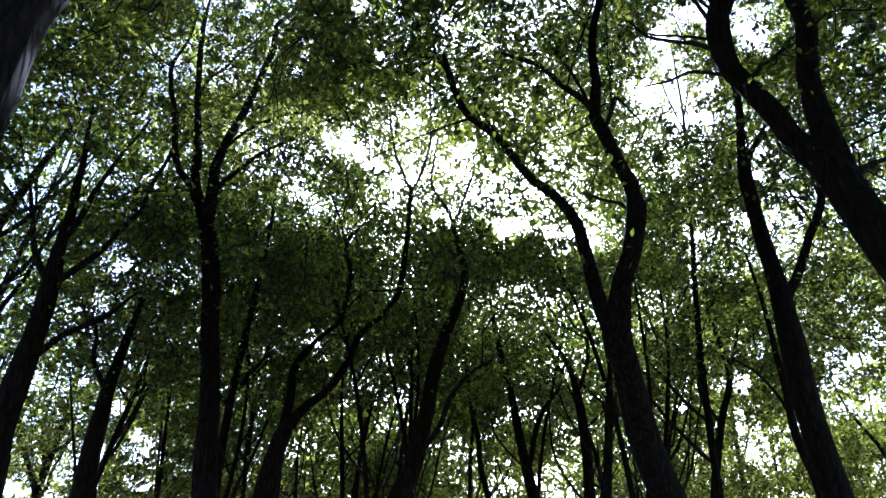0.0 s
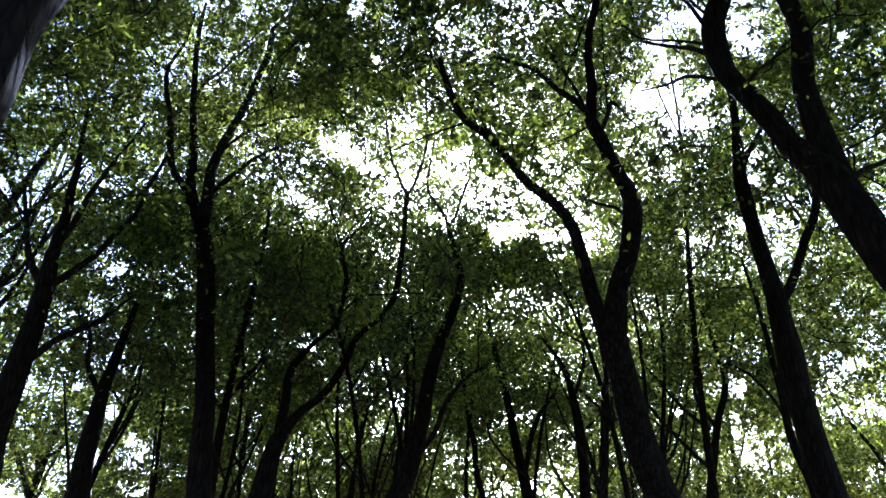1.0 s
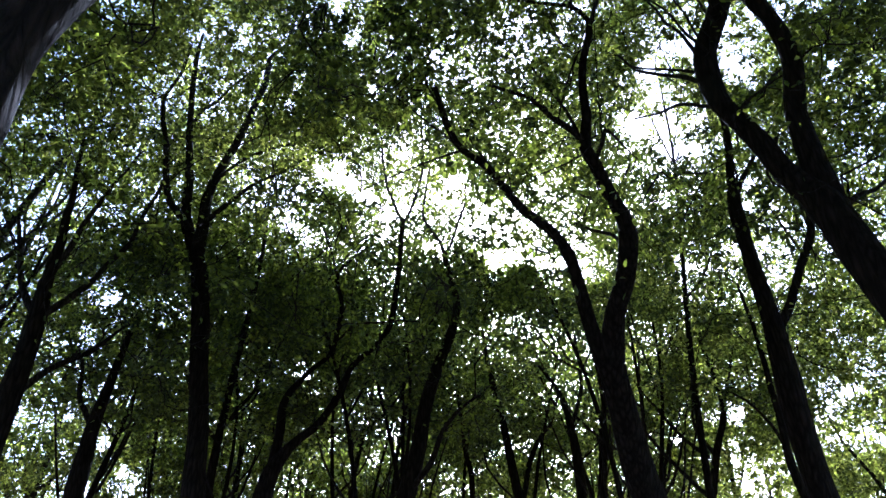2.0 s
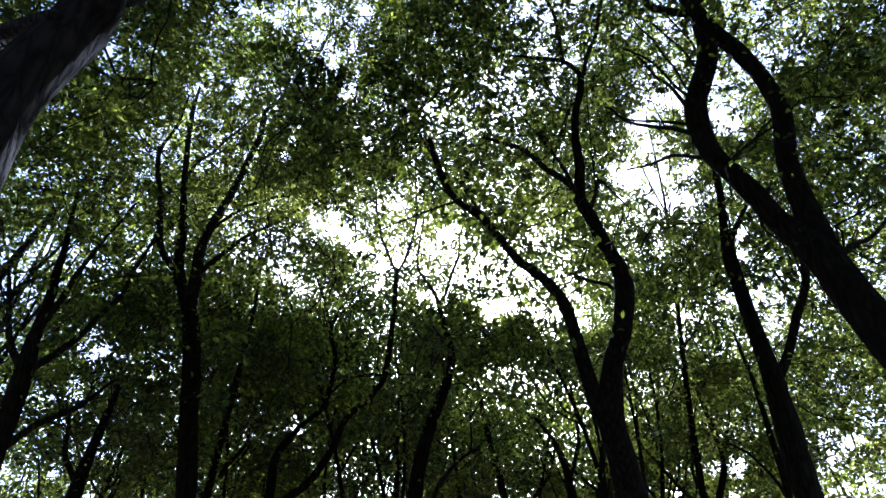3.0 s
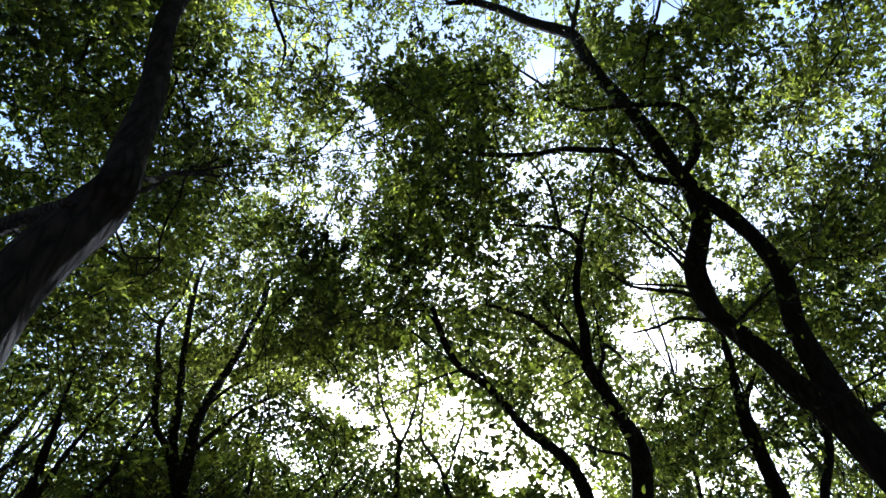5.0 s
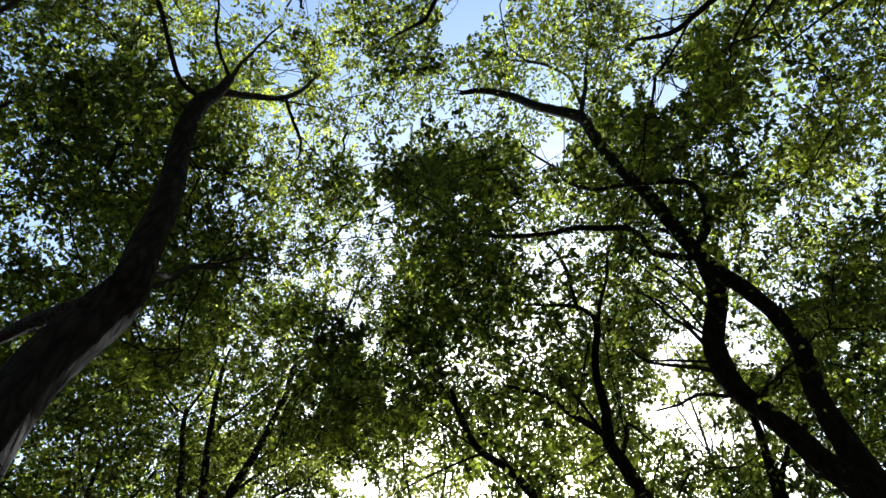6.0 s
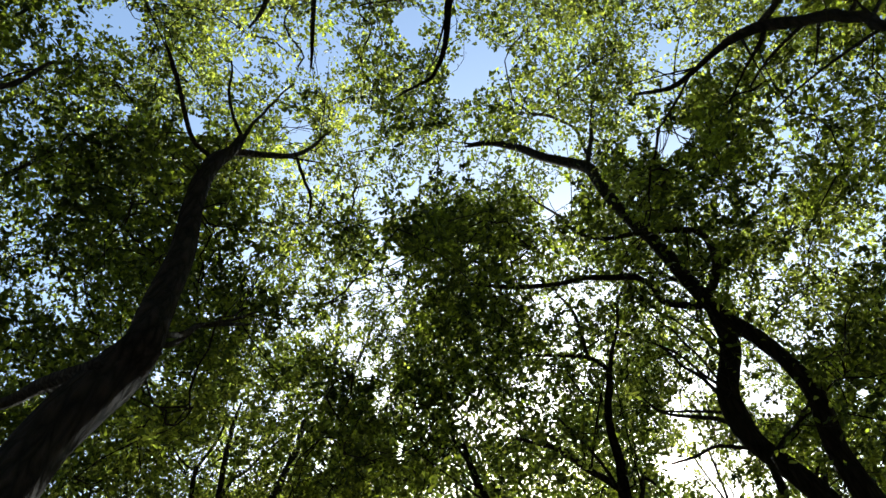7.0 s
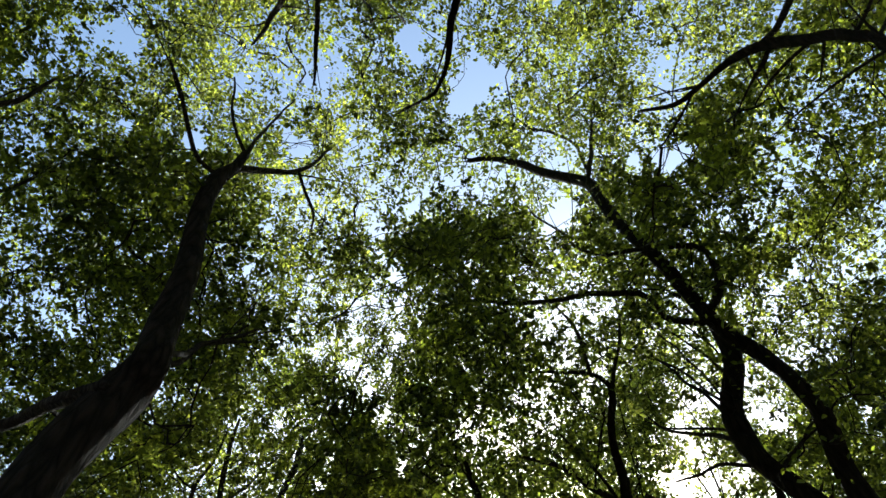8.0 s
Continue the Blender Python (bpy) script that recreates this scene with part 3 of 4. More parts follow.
limb(rear_twin, 'trunk', [
    (1.19, 12.75, -0.15, 0.085), (1.11, 12.76, 0.50, 0.069), (0.85, 12.77, 2.71, 0.063), (0.66, 12.78, 3.96, 0.053), (0.52, 12.79, 5.00, 0.043),
    (0.42, 12.79, 5.90, 0.028)])
behind_right = tree('oak_tree', 'oak behind the path reaching a long bare limb overhead', 2.90, -3.20)
limb(behind_right, 'trunk', [
    (2.90, -3.20, -0.15, 0.260), (2.92, -3.15, 0.60, 0.200), (2.85, -3.05, 2.50, 0.170), (2.75, -2.80, 4.50, 0.150), (2.70, -2.30, 6.20, 0.130),
    (2.15, -0.37, 3.25, 0.100)])
limb(behind_right, 'limb', [
    (2.15, -0.37, 3.25, 0.080), (1.80, 0.63, 4.15, 0.025), (1.85, 0.74, 4.55, 0.025), (1.87, 0.80, 4.84, 0.026), (1.87, 0.89, 5.08, 0.029),
    (1.88, 0.95, 5.31, 0.034), (1.86, 1.06, 5.60, 0.033), (1.83, 1.17, 5.80, 0.026), (1.77, 1.32, 5.96, 0.020), (1.69, 1.48, 6.09, 0.018),
    (1.62, 1.59, 6.21, 0.018), (1.50, 1.76, 6.59, 0.011)])
limb(behind_right, 'limb', [
    (1.90, 1.10, 5.70, 0.021), (1.79, 0.80, 5.24, 0.018), (1.70, 0.64, 4.99, 0.017), (1.56, 0.43, 4.62, 0.013)])
limb(behind_right, 'limb', [
    (1.92, 1.06, 5.59, 0.018), (1.91, 1.17, 5.59, 0.014), (1.88, 1.31, 5.63, 0.008), (1.83, 1.52, 5.67, 0.005)])
limb(behind_right, 'limb', [
    (1.72, 1.49, 6.13, 0.012), (1.66, 1.68, 6.19, 0.009), (1.58, 1.89, 6.22, 0.006)])
limb(behind_right, 'limb', [
    (1.90, 0.89, 5.08, 0.013), (1.90, 1.03, 5.26, 0.010), (1.88, 1.17, 5.37, 0.009), (1.84, 1.35, 5.43, 0.005)])
behind_left = tree('oak_tree', 'oak behind the path with drooping leafy branches', -1.60, -4.00)
limb(behind_left, 'trunk', [
    (-1.60, -4.00, -0.15, 0.250), (-1.60, -3.95, 0.60, 0.200), (-1.50, -3.70, 3.00, 0.170), (-1.30, -3.20, 5.50, 0.150), (-0.90, -2.20, 7.60, 0.120),
    (0.02, -0.29, 7.14, 0.090)])
limb(behind_left, 'limb', [
    (0.02, -0.29, 7.14, 0.070), (0.22, 0.91, 7.84, 0.039), (0.16, 1.29, 7.90, 0.034), (0.10, 1.62, 7.84, 0.026), (-0.03, 1.87, 7.83, 0.017),
    (-0.26, 2.07, 8.07, 0.012), (-0.41, 2.18, 8.18, 0.007)])
limb(behind_left, 'limb', [
    (-0.70, 0.43, 5.60, 0.023), (-1.01, 0.76, 6.55, 0.023), (-1.28, 1.04, 7.08, 0.018), (-1.48, 1.22, 7.33, 0.010)])
limb(behind_left, 'limb', [
    (-0.72, 0.57, 6.59, 0.025), (-0.85, 0.93, 6.96, 0.020), (-0.91, 1.21, 7.11, 0.019), (-0.99, 1.52, 7.11, 0.009)])
limb(behind_left, 'limb', [
    (-2.35, 0.94, 4.92, 0.022), (-2.34, 0.96, 5.29, 0.017), (-2.34, 0.98, 5.57, 0.014), (-2.32, 1.01, 5.86, 0.010)])


# ---- trees: the wood around ----
def wild_tree(x, y, height, radius, label, tilt=0.07):
    """A slim woodland tree with a sinuous stem and upswept limbs."""
    name = "oak_tree" if radius > 0.07 else "sapling"
    owner = tree(name, label, x, y)
    lean = rng.normal(0, tilt, 2)
    bend = rng.uniform(0, 6.28, 2)
    stem = []
    for u in np.linspace(0, 1, 8):
        z = -0.15 + u * height * 0.9
        off = lean * z + 0.35 * u * np.array([math.sin(bend[0] + 5 * u), math.sin(bend[1] + 4 * u)])
        stem.append((x + off[0], y + off[1], z, radius * (1.25 - 0.2 * (u > 0)) * (1 - 0.85 * u) + 0.006))
    limb(owner, "trunk", stem, near=False)
    for _ in range(int(rng.integers(4, 8))):
        u = rng.uniform(0.3, 0.85)
        at = np.array([np.interp(u, np.linspace(0, 1, 8), [s[k] for s in stem]) for k in range(4)])
        turn = rng.uniform(0, 6.28)
        long = height * rng.uniform(0.14, 0.32) * (1.15 - u * 0.5)
        out = np.array([math.cos(turn), math.sin(turn)])
        pts = []
        for v in np.linspace(0, 1, 5):
            rise = long * (0.55 * v + 0.5 * v * v)
            swing = out * long * 0.7 * (v - 0.25 * v * v) + rng.normal(0, 0.05, 2)
            pts.append((at[0] + swing[0], at[1] + swing[1], at[2] + rise, at[3] * 0.6 * (1 - 0.8 * v) + 0.004))
        limb(owner, "limb", pts, near=False)


FAR_LABELS = ["slim dark oak stem deep in the shaded wood", "crooked thin tree with sparse upswept limbs",
              "tall narrow tree in backlit foliage"]
stood = [(s["pts"][0][0], s["pts"][0][1]) for s in SPINES if s["kind"] == "trunk"]
made = 0
while made < 62:
    a = radians(rng.uniform(-66, 66))
    d = rng.uniform(10.5, 27)
    x, y = d * math.sin(a), d * math.cos(a)
    if all((x - p) ** 2 + (y - q) ** 2 > 1.5**2 for p, q in stood):
        stood.append((x, y))
        wild_tree(x, y, rng.uniform(8.5, 13.0), rng.uniform(0.05, 0.13), FAR_LABELS[made % 3])
        made += 1
# unseen trees beside and behind the camera, added to carry shading foliage
made = 0
while made < 34:
    a = radians(rng.uniform(75, 285))
    d = rng.uniform(4.0, 17)
    x, y = d * math.sin(a), d * math.cos(a)
    if all((x - p) ** 2 + (y - q) ** 2 > 1.9**2 for p, q in stood):
        stood.append((x, y))
        wild_tree(x, y, rng.uniform(10.5, 13.5), rng.uniform(0.09, 0.16), "oak added out of view to close the wood and block light")
        made += 1

made = 0
while made < 20:      # the thicket of slim stems ahead of the path
    a = radians(rng.uniform(-19, 17))
    d = rng.uniform(9.5, 15)
    x, y = d * math.sin(a), d * math.cos(a)
    if all((x - p) ** 2 + (y - q) ** 2 > 0.6**2 for p, q in stood):
        stood.append((x, y))
        wild_tree(x, y, rng.uniform(6.5, 9.0), rng.uniform(0.035, 0.065), "slender crooked stem in the shaded thicket", 0.17)
        made += 1

# ---- trees: side branches ----
for s in list(SPINES):
    if s["kind"] == "trunk" and s["near"]:
        continue
    pts, rad = s["pts"], s["rad"]
    length = np.linalg.norm(np.diff(pts, axis=0), axis=1).sum()
    s["twigs"] = []
    for _ in range(int(length / (0.45 if s["near"] else 1.2))):
        i = int(rng.uniform(0.3, 1.0) * (len(pts) - 1))
        if rad[i] > 0.05:
            continue
        way = pts[min(i + 1, len(pts) - 1)] - pts[max(i - 1, 0)]
        way = way / (np.linalg.norm(way) + 1e-9) * 0.7 + rng.normal(0, 0.6, 3) + (0, 0, 0.25)
        way /= np.linalg.norm(way)
        long = rng.uniform(0.5, 1.3)
        v = np.linspace(0, 1, 6)[:, None]
        curl = rng.normal(0, 0.16, 3)
        line = pts[i] + way * long * v + curl * long * v * v + np.array([0, 0, 0.12]) * long * v * v
        s["twigs"].append(np.hstack([line, (rad[i] * 0.45 * (1 - 0.75 * v)).clip(0.0025, 0.016)]))

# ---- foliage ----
# openings cut to fit the camera's view: azimuth and height from its eye point, half-width, all in degrees
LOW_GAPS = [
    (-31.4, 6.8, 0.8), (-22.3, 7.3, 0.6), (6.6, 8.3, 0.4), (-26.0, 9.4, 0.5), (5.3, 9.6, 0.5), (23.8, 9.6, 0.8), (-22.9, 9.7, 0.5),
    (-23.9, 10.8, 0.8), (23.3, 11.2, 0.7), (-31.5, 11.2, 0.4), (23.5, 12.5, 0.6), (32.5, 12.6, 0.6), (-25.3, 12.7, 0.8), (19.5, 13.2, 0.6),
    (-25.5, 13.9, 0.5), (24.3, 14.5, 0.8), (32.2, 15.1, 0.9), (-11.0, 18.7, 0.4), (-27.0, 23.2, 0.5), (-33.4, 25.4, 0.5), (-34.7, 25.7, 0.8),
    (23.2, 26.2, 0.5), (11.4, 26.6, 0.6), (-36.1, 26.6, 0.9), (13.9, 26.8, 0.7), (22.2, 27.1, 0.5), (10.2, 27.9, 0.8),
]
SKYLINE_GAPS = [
    # the gap at 5.7, 28.3 is a hole that stands in for the sun's disc
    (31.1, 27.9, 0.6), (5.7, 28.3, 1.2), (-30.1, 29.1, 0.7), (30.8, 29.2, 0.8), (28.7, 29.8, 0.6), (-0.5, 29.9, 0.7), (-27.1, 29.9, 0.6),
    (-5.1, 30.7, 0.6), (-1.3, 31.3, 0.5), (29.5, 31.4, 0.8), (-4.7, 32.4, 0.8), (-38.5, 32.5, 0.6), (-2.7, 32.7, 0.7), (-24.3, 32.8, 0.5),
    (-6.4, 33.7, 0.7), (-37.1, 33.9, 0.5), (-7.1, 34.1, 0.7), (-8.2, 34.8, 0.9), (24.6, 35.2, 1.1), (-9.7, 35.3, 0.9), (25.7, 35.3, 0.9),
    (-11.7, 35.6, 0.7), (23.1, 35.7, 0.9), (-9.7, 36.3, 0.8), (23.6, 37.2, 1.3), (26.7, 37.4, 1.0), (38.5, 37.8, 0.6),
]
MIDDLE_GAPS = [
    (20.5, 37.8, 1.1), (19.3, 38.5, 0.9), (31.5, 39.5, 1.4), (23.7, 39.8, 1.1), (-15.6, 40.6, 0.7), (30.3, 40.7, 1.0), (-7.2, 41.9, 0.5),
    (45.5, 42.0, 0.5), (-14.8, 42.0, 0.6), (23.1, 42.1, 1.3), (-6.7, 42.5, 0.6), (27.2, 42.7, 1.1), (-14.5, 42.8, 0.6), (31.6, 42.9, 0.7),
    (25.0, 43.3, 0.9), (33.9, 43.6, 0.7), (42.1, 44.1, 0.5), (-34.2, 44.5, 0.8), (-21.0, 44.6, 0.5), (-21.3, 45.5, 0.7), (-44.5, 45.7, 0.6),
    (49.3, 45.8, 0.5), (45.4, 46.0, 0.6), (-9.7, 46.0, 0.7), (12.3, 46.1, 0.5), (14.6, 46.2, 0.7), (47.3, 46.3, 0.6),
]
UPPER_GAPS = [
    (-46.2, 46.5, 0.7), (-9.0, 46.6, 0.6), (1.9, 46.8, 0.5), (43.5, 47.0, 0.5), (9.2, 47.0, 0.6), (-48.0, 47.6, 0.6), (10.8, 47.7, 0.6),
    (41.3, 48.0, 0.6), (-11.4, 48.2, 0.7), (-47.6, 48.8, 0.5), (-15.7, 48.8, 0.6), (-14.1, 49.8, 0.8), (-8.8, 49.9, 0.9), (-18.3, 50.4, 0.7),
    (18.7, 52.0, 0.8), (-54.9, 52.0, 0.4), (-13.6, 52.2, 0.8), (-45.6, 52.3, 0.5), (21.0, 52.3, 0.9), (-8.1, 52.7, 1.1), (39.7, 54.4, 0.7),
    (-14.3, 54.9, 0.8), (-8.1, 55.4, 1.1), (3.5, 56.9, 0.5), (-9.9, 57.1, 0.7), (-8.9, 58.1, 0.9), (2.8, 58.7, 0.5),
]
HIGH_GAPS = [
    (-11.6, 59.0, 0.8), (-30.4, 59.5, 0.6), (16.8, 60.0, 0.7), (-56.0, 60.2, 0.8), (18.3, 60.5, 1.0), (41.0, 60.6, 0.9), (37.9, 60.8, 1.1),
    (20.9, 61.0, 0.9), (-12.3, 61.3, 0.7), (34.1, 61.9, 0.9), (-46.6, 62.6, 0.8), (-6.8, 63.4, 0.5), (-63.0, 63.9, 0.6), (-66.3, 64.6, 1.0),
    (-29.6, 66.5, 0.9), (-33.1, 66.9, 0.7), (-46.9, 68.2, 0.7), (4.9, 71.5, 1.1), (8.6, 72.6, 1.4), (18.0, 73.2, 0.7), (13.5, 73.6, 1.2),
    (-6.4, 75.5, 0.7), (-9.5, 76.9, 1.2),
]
# thinner foliage in a paler colour that imitates sunlight, fitted to the view: the same measures
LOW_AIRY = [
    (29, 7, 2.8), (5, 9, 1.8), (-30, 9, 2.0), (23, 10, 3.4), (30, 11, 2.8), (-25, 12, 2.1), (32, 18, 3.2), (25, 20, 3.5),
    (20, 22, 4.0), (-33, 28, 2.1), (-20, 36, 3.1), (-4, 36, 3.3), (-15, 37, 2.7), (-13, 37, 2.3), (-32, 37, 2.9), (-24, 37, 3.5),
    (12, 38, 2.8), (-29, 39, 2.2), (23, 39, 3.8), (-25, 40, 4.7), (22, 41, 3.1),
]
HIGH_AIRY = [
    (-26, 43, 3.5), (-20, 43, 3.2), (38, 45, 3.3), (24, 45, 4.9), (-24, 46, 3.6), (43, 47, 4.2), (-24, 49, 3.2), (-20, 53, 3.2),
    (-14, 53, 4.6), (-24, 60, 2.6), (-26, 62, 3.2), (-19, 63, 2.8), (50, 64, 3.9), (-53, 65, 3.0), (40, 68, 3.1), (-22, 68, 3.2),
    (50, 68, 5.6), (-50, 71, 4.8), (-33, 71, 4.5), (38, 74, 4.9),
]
# heavy dark leaf masses, also fitted to the camera's view: the same
LOW_MASSES = [
    (19, 10, 3.5), (-17, 10, 3.9), (-8, 12, 5.4), (10, 15, 4.6), (6, 15, 4.2), (-15, 17, 5.4), (-4, 17, 5.6), (-25, 18, 4.3),
    (3, 19, 5.1), (8, 22, 4.2), (-18, 22, 4.1), (28, 23, 3.3), (-12, 25, 4.2), (10, 25, 2.3), (7, 25, 3.6), (-26, 26, 5.0),
    (-2, 26, 5.0), (19, 27, 2.7), (25, 28, 3.0), (-10, 28, 4.5), (-18, 29, 4.8), (16, 30, 3.2), (23, 32, 3.1), (-33, 32, 2.9),
    (20, 34, 2.7), (35, 35, 2.3), (11, 36, 2.3), (-36, 37, 2.5), (40, 37, 3.3), (4, 40, 2.3),
]
HIGH_MASSES = [
    (39, 41, 2.4), (-2, 41, 3.2), (10, 42, 4.0), (-8, 43, 2.8), (-3, 44, 4.1), (5, 47, 4.6), (-38, 47, 2.9), (52, 48, 3.1),
    (1, 49, 4.7), (46, 50, 2.9), (-44, 50, 4.0), (-50, 51, 3.7), (52, 51, 4.5), (-3, 52, 3.8), (11, 52, 3.7), (40, 54, 3.0),
    (61, 54, 2.4), (1, 55, 5.1), (-33, 55, 4.1), (-26, 56, 4.4), (-43, 56, 4.8), (43, 56, 2.2), (53, 56, 4.2), (8, 57, 3.8),
    (-66, 58, 4.4), (0, 63, 3.8), (-5, 68, 2.6), (11, 68, 3.3), (26, 71, 3.6),
]
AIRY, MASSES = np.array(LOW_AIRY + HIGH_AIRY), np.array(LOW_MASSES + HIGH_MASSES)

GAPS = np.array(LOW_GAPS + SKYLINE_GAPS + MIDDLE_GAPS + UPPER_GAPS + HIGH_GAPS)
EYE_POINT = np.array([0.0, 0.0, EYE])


def ways(azimuth, height):
    a, e = np.broadcast_arrays(np.radians(azimuth), np.radians(height))
    return np.stack([np.sin(a) * np.cos(e), np.cos(a) * np.cos(e), np.sin(e)], -1)


CELL = 0.12      # degrees: the step of the chart of directions from the camera's eye


def seen(points):
    w = points - EYE_POINT
    d = np.linalg.norm(w, axis=1)
    return w / d[:, None], d


def chart(w):
    """Row and column of directions on the chart."""
    row = (np.degrees(np.arcsin(w[:, 2].clip(-1, 1))) + 10) / CELL
    column = (np.degrees(np.arctan2(w[:, 0], w[:, 1])) + 180) / CELL
    return row.astype(int).clip(0, ROWS - 1), column.astype(int).clip(0, COLUMNS - 1)


ROWS, COLUMNS = int(100 / CELL), int(360 / CELL)


def round_spot(way, wide):
    """Cells of the chart within wide degrees of a direction, and how far off each lies."""
    (row,), (column,) = chart(way[None])
    n = int(wide / CELL) + 1
    m = min(int(n / max(0.04, math.cos(radians(row * CELL - 10)))) + 1, COLUMNS // 2)
    r = np.arange(max(row - n, 0), min(row + n + 1, ROWS))
    c = np.arange(max(column - m, 0), min(column + m + 1, COLUMNS))
    there = ways(((c + 0.5) * CELL - 180)[None, :], ((r + 0.5) * CELL - 10)[:, None])
    off = np.degrees(np.arccos(np.clip(there @ way, -1, 1)))
    return np.ix_(r, c), off, there


# how open the canopy is along each line of sight: below 1 inside an opening, with a ragged rim
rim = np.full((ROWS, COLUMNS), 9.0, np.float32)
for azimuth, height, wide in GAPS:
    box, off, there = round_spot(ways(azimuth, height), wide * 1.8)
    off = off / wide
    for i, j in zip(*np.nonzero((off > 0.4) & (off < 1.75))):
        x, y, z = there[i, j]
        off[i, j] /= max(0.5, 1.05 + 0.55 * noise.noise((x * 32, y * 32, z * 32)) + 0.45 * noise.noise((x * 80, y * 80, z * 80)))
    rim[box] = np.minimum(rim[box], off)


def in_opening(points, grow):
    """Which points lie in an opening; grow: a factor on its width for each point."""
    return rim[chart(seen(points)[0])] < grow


def share(points, spots):
    """How far points lie within the spots, from 0 outside to 1 at the middle of one."""
    w, _ = seen(points)
    off = np.degrees(np.arccos(np.clip(w @ ways(spots[:, 0], spots[:, 1]).T, -1, 1))) / spots[:, 2]
    return np.exp(-off.min(1) ** 2)


SUN_SIDE = np.array(sun_way.cross((0, 0, 1)).normalized())
SUN_OVER = np.cross(SUN_SIDE, np.array(sun_way))


def in_shaft(points):
    """Which points lie in the thin parts of the canopy through which the sun reaches in."""
    u, v = points @ SUN_SIDE, points @ SUN_OVER
    return np.array([noise.noise((a * 0.8, c * 0.8, 4.7)) > 0.08 for a, c in zip(u, v)])


def sow(count, azimuths, heights, top, spread=0.85, nearest=4.4, farthest=27.0):
    """Centres of leafy sprays through the canopy."""
    lo, hi = np.sin(np.radians(heights))
    e = np.degrees(np.arcsin(rng.uniform(lo, hi, count)))
    a = rng.uniform(*azimuths, count)
    if heights[1] < 31:      # an uneven skyline
        e = heights[0] + (e - heights[0]) * np.array([0.92 + 0.45 * noise.noise((v * 0.13, count * 0.01, 0)) + 0.3 * noise.noise((v * 0.5, 3, 0)) for v in a])
        e = e + rng.normal(0, 1.2, count)
        e = e.clip(2.5)
    s = np.sin(np.radians(e))
    near = np.maximum(nearest, 1.9 / s.clip(0.03))
    near = np.where(e < 14, 12.5, near.clip(0, 11))
    # sprays are set lower farther off so that sunlight reaches the near leaves
    far = np.minimum(farthest, (top + 2.8) / (s + 0.28))
    d = near + (far - near).clip(0.3) * rng.uniform(0, 1, count) ** spread
    return EYE_POINT + ways(a, e) * d[:, None]


ahead_sprays = np.vstack([
    sow(14800, (-50, 50), (6, 62), 8.6),
    sow(4800, (-26, 16), (4, 28), 8.2, nearest=9),
    sow(1500, (-48, -24), (4, 29), 8.2, nearest=9),
    sow(2200, (-22, 14), (4, 23), 8.2, nearest=13),
    sow(3000, (14, 48), (4, 26), 8.0, nearest=8.5),
    sow(500, (-12, 18), (25, 36), 8.6, nearest=7),
    sow(700, (6, 26), (29, 48), 8.6, nearest=6.5),
    sow(900, (-46, -22), (25, 38), 8.6, nearest=6.5),
    sow(3400, (-46, 40), (20, 42), 8.6, nearest=7.5),
    sow(1300, (-24, 5), (22, 33), 8.4, nearest=8.0),
    sow(1500, (16, 46), (5, 30), 8.0, nearest=10),
    sow(1500, (-42, 16), (6, 15), 8.0, nearest=11.0),
])
centres = np.vstack([
    ahead_sprays,
    sow(7600, (-84, 84), (36, 61), 9.5, nearest=5.5),
    # unseen canopy behind the camera, added to darken the near trunks
    sow(2800, (95, 265), (25, 88), 10.0, nearest=4.0),
    sow(900, (-30, 0), (40, 54), 9.0, nearest=6.5),
    sow(3600, (-120, 120), (57, 86), 12.6, nearest=6.6),
    sow(5800, (-180, 180), (60, 89), 12.6, nearest=6.2),
    # out-of-view foliage that closes the wood, thickened to block sky light
    sow(7000, (46, 314), (3, 66), 11.0, nearest=5.0, farthest=17),
])
# leaf masses and the hollows between them, drawn out along lines of sight; near sprays are wide, so fewer are needed
way, away = seen(centres)
mass = np.array([0.7 * noise.noise((c[0] * 0.6, c[1] * 0.6, c[2] * 0.75)) + (0.4 + 0.9 * (w[2] > 0.86)) * noise.noise(tuple(w * 11.0)) + 0.7 * noise.noise(tuple(w * 22.0)) + 0.6 * noise.noise(tuple(w * 50.0))
                 for c, w in zip(centres, way)])
chance = np.clip((away / 10) ** 1.2, 0.3, 1.0) * np.clip(0.6 + 1.35 * mass, 0.14, 1.0)
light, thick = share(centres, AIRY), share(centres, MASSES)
lofty = np.clip((np.degrees(np.arcsin(way[:, 2])) - 24) / 12, 0, 1)
chance *= (1 - 0.3 * lofty * light * (1 - thick)) * (1 + (0.35 - 0.6 * lofty) * thick * (1 - light)) * np.where(in_shaft(centres), 0.4, 1.0)
chance *= np.where((light > 0.4) & (away < 7), 0.25, 1.0)
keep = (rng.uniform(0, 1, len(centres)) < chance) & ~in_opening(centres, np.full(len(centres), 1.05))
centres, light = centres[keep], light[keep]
heavy = []
for azimuth, height, wide in MASSES:
    d0, d1 = (5.0, 8.5) if height > 42 else (6.5, 11.0) if height > 26 else (10.0, 16.0)
    n = int((0.12 if height > 42 else 0.16) * wide * wide * (d0 + d1) / 13)
    turn, off = rng.uniform(0, 6.28, n), wide * 0.6 * rng.rayleigh(1.0, n).clip(0, 2.0)
    a = azimuth + off * np.cos(turn) / math.cos(radians(height))
    heavy.append(EYE_POINT + ways(a, height + off * np.sin(turn)) * rng.uniform(d0, d1, n)[:, None])
heavy = np.vstack(heavy)
lump = np.array([noise.noise(tuple(w * 22.0)) + 0.6 * noise.noise((c[0] * 0.8, c[1] * 0.8, c[2] * 0.9 + 7)) for c, w in zip(heavy, seen(heavy)[0])])
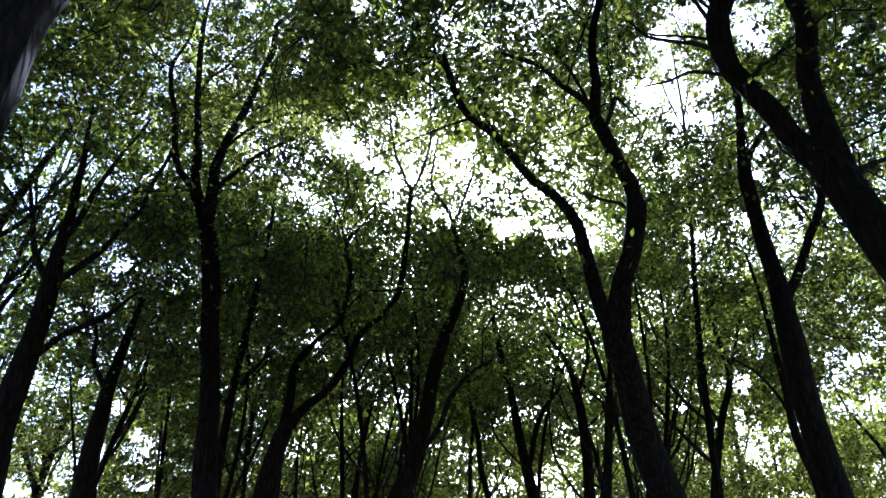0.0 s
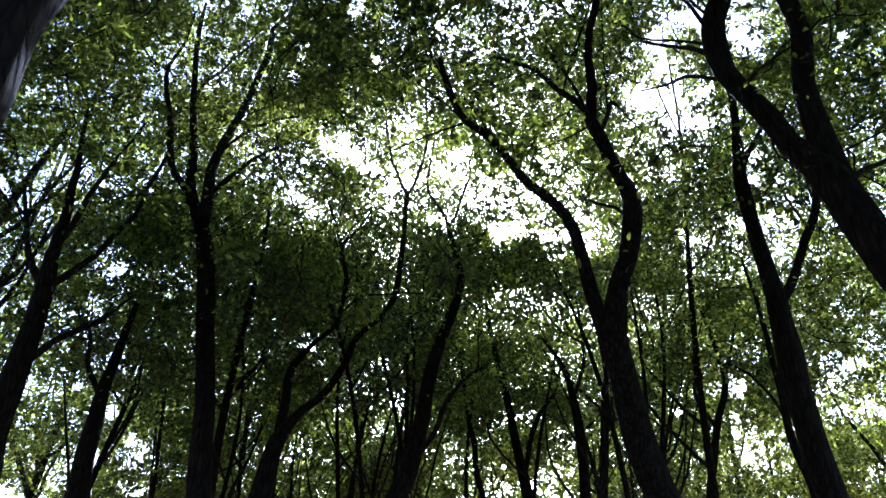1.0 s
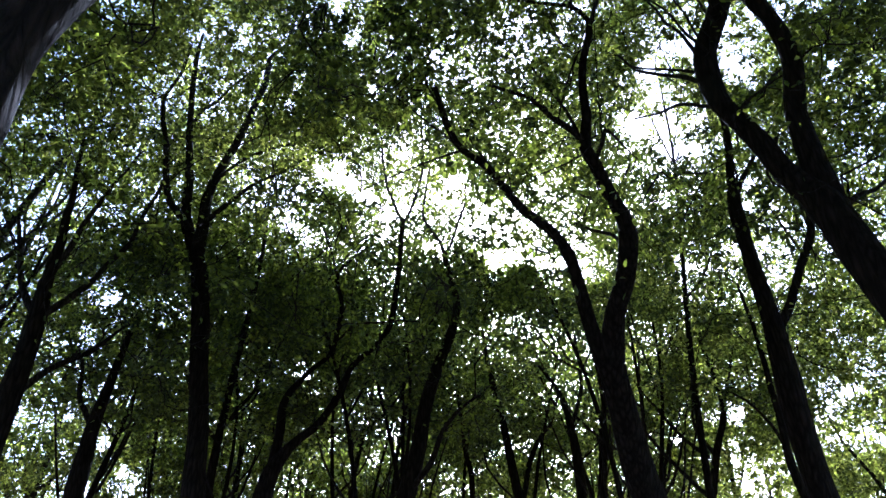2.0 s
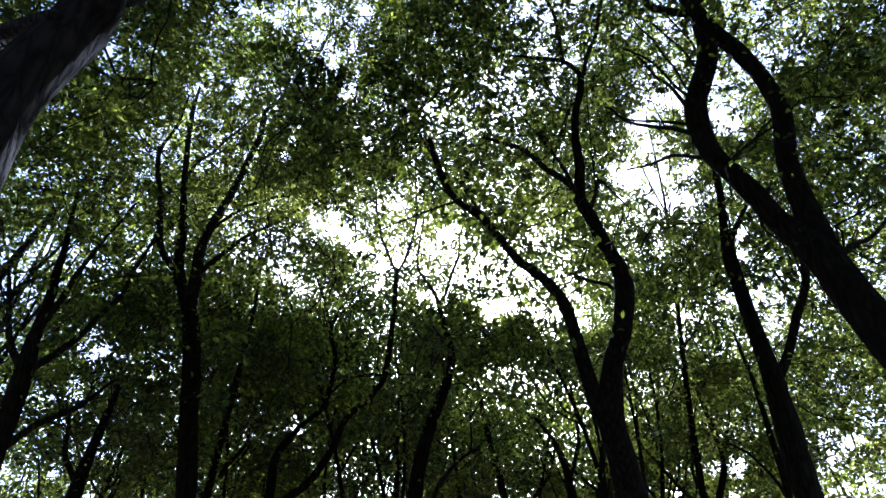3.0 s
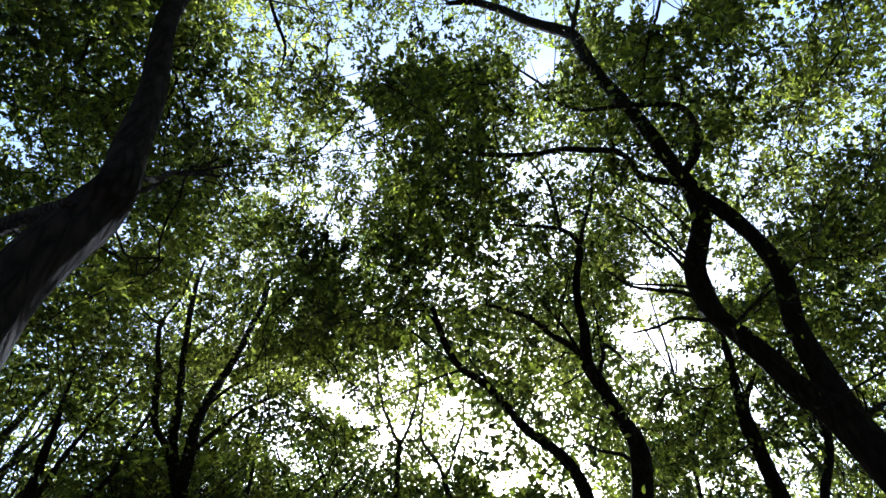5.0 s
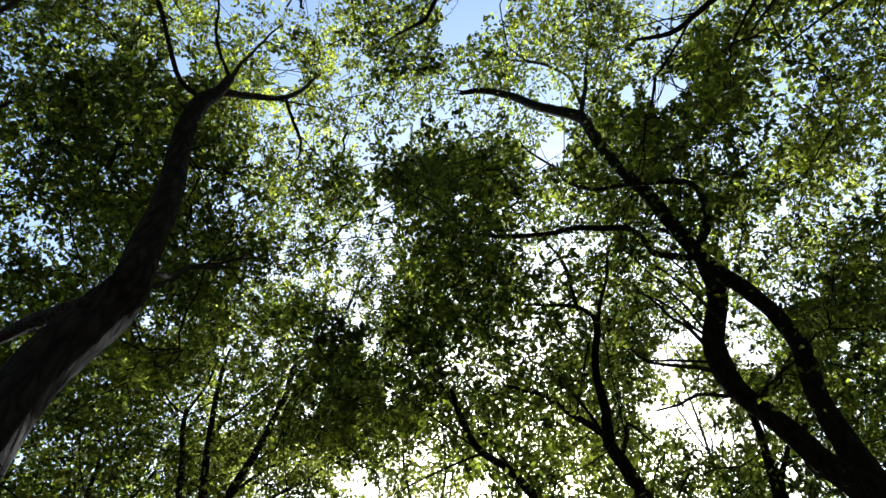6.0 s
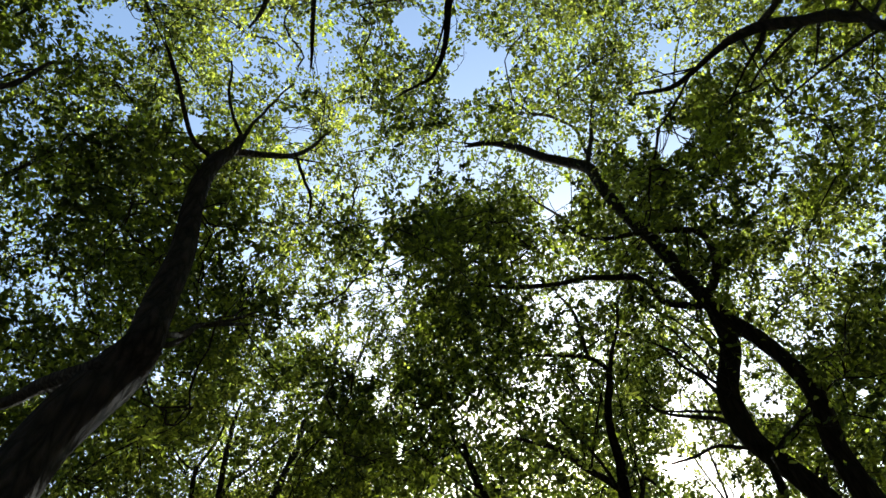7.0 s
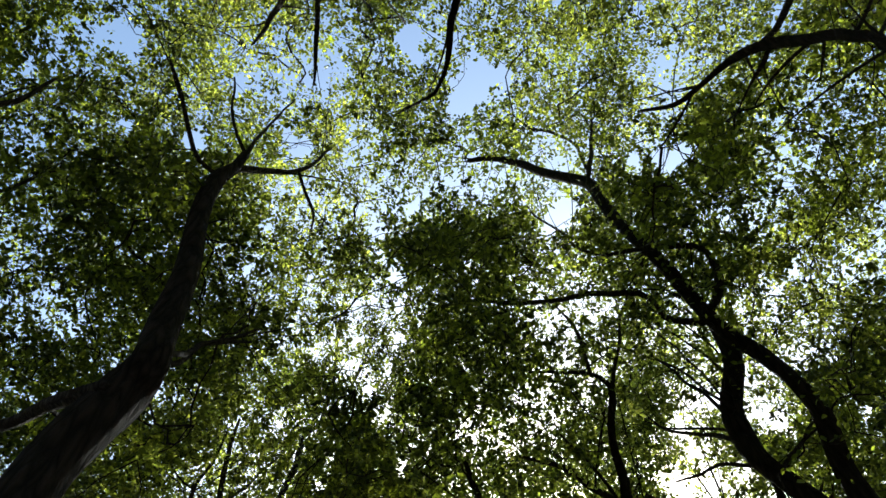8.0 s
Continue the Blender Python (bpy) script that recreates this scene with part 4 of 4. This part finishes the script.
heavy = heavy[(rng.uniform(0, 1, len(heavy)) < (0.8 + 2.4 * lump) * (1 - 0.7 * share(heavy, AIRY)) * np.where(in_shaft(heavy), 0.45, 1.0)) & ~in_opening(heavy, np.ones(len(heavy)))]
centres = np.vstack([centres, heavy])
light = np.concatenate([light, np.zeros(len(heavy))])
# the sunlit colour goes to the airy spots and, at random, more to the right
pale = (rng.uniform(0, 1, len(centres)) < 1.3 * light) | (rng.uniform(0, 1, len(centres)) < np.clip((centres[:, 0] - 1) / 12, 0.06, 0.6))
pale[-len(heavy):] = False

# each spray grows from the nearest limb, side branch or earlier spray
owners, spots = [], []
for k, s in enumerate(SPINES):
    grown = [s["pts"][int(len(s["pts"]) * (0.72 if s["kind"] == "trunk" else 0.3))::2]] + [w[2:, :3] for w in s.get("twigs", [])]
    for g in grown:
        spots.append(g)
        owners += [k] * len(g)
first = np.vstack(spots)
n_first = len(first)


def nearest_of(found, wanted):
    """For each wanted point, which of the found ones is nearest, and how far."""
    tree_of_points = kdtree.KDTree(len(found))
    for i, p in enumerate(found):
        tree_of_points.insert(p, i)
    tree_of_points.balance()
    hits = [tree_of_points.find(p) for p in wanted]
    return np.array([h[1] for h in hits]), np.array([h[2] for h in hits])


span = nearest_of(first, centres)[1]
order = np.argsort(span)
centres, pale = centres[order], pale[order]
spots = np.vstack([first, centres]).astype(np.float32)
owners = np.array(owners + [0] * len(centres))
stem_of = np.empty(len(centres), int)
for i in range(0, len(centres), 1500):
    stem_of[i:i + 1500] = nearest_of(spots[:n_first + i], centres[i:i + 1500])[0]
    owners[n_first + i:n_first + i + 1500] = owners[stem_of[i:i + 1500]]
bears = np.ones(len(centres))
for i in range(len(centres) - 1, -1, -1):
    if stem_of[i] >= n_first:
        bears[stem_of[i] - n_first] += bears[i]
home = owners[n_first:].copy()
# sprays with no limb in reach are left out
length = np.linalg.norm(centres - spots[stem_of], axis=1)
home[length > np.where(centres[:, 1] < 0, 3.0, 1.7)] = -1

# leaves between the camera and a stem are left out so that it shows
stem_near = np.full((ROWS, COLUMNS), 99.0, np.float32)
stem_far = np.zeros((ROWS, COLUMNS), np.float32)
for s in SPINES:
    w, d = seen(s["pts"])
    if d.min() > 15 or w[:, 1].max() < 0.05:
        continue
    for a, b, r in zip(s["pts"], s["pts"][1:], s["rad"]):
        if r < (0.008 if s["near"] else 0.02):
            continue
        far = float(np.linalg.norm(a - EYE_POINT))
        wide = math.degrees(r / far) + (0.17 if r > 0.03 else 0.06)
        n = max(1, math.ceil(math.degrees(np.linalg.norm(b - a) / far) / max(wide * 0.8, 0.1)))
        for u in np.arange(n) / n:
            p = a + (b - a) * u - EYE_POINT
            box, off, _ = round_spot(p / np.linalg.norm(p), wide)
            hit = off < wide
            stem_near[box] = np.where(hit, np.minimum(stem_near[box], far - (6.0 if far < 12 else 3.0)), stem_near[box])
            stem_far[box] = np.where(hit, np.maximum(stem_far[box], far + 0.2), stem_far[box])


def before_stem(points):
    w, d = seen(points)
    at = chart(w)
    return (d > stem_near[at]) & (d < stem_far[at])


# one leaf: a pointed blade folded along its midrib; far ones are simpler
BLADE = np.array([(0, 0, 0), (0.32, 0.19, 0.05), (0.70, 0.24, 0.05), (1, 0, -0.06), (0.70, -0.24, 0.05), (0.32, -0.19, 0.05)])
BLADE_FACES = np.array([(0, 3, 2, 1), (0, 5, 4, 3)])
FAR_BLADE = np.array([(0, 0.06, 0), (0.42, -0.31, 0.06), (1, -0.04, -0.05), (0.66, 0.31, 0.06)])
FAR_FACES = np.array([(0, 1, 2, 3)])


def leaves(middles, sizes, radii, count):
    """Leaf blades on sprays round each middle: vertices of all blades, and whose they are."""
    n = len(middles)
    arms = 9
    turn = rng.uniform(0, 6.28, (n, arms))
    arm = np.stack([np.cos(turn), np.sin(turn), rng.normal(0.03, 0.26, (n, arms))], -1)      # sprays lie flat in layers
    arm /= np.linalg.norm(arm, axis=-1, keepdims=True)
    who = np.repeat(np.arange(n), count)
    which = rng.integers(0, arms, len(who))
    d = arm[who, which]
    # most leaves sit in rosettes at the tips of the sprigs
    reach = rng.uniform(0.5, 1.0, (n, arms))
    out = radii[who] * np.where(rng.uniform(0, 1, len(who)) < 0.7, reach[who, which], rng.uniform(0.1, 1.0, len(who)))
    place = middles[who] + d * out[:, None] + rng.normal(0, 0.07, (len(who), 3)) * radii[who, None]
    ahead = d * 0.7 + rng.normal(0, 0.75, d.shape) - (0, 0, 0.15)
    ahead /= np.linalg.norm(ahead, axis=1, keepdims=True)
    up = np.array([0, 0, 1.0]) + rng.normal(0, 0.9, d.shape)
    across = np.cross(up, ahead)
    across /= np.linalg.norm(across, axis=1, keepdims=True) + 1e-9
    up = np.cross(ahead, across)
    size = sizes[who] * rng.uniform(0.65, 1.25, len(who))
    soft_rim = rng.uniform(0, 1, len(who))
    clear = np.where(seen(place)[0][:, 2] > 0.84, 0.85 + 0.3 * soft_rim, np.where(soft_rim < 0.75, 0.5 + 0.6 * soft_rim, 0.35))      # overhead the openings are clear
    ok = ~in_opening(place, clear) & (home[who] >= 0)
    ok &= ~before_stem(place) | (rng.uniform(0, 1, len(who)) < 0.04)
    place, ahead, across, up, size, who = (v[ok] for v in (place, ahead, across, up, size, who))
    return place, ahead, across, up, size, who


def blade_mesh(chosen, near, base):
    """One mesh of the chosen leaves, with corners about base."""
    shape, faces = (BLADE, BLADE_FACES) if near else (FAR_BLADE, FAR_FACES)
    place, ahead, across, up, size = (v[chosen] for v in blades[:5])
    v = sum(shape[None, :, k:k + 1] * way[:, None] for k, way in enumerate((ahead, across, up)))
    v = (place - base)[:, None] + size[:, None, None] * v
    q = (faces[None] + len(shape) * np.arange(len(v))[:, None, None]).reshape(-1, 4)
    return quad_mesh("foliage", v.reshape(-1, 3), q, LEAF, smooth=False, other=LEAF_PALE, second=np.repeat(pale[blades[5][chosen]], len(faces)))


distance = np.linalg.norm(centres - EYE_POINT, axis=1)
sizes = 0.056 * np.clip(distance / 8.8, 1.0, 2.3) * rng.uniform(0.85, 1.15, len(centres))
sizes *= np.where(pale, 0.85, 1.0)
azimuth = np.abs(np.degrees(np.arctan2(centres[:, 0], centres[:, 1])))
rise = np.degrees(np.arcsin((centres[:, 2] - EYE) / distance))
aside = (azimuth > 43 + np.clip(rise - 30, 0, 90) * 1.2) & (rise < 80) | (centres[:, 1] < 0)      # beside and behind, out of view: fewer leaves, broadened to block light cheaply
sizes *= np.where(aside, 2.8, 1.0)
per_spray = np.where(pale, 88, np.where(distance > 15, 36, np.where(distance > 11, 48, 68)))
per_spray[aside] = 26
radii = 0.31 * np.clip(distance / 8, 0.85, 1.8) * rng.uniform(0.7, 1.3, len(centres))
blades = leaves(centres, sizes, radii, per_spray)
leaf_home = home[blades[5]]
by_home = np.argsort(leaf_home, kind="stable")
starts = np.searchsorted(leaf_home[by_home], np.arange(len(SPINES) + 1))

for k, s in enumerate(SPINES):
    base = np.array(s["tree"].location)
    mine = np.nonzero(home == k)[0]
    # side branches, and a twig out to every spray
    lines = list(s.get("twigs", []))
    for c in mine:
        a, b = spots[stem_of[c]], centres[c]
        v = np.linspace(0, 1, 5 if length[c] > 0.6 else 3 if distance[c] > 12 else 4)[:, None]
        sag = rng.normal(0, 0.13, 3) * np.linalg.norm(b - a)
        thick = min(0.0035 + 0.0016 * math.sqrt(bears[c]), 0.02)
        crook = rng.normal(0, 0.05, (len(v), 3)) * length[c] * np.sin(v * np.pi)
        lines.append(np.hstack([a + (b - a) * v + sag * np.sin(v * np.pi) + crook, thick * (1 - 0.35 * v)]))
    if lines:
        vs, qs, n = [], [], 0
        for line in lines:
            tv, tq = tube(line, 3)
            vs.append(tv)
            qs.append(tq + n)
            n += len(tv)
        tagged(part("branchwork", quad_mesh("branchwork", np.vstack(vs) - base, np.vstack(qs), BARK_THIN), s["ob"], base), kind="stuff")
    chosen = by_home[starts[k]:starts[k + 1]]
    if len(chosen):
        me = blade_mesh(chosen, s["near"] and distance[mine].mean() < 6.6, base)
        tagged(part("foliage", me, s["ob"], base, "dense green oak leaves, some coloured paler as if sunlit, lit from behind"), kind="stuff")
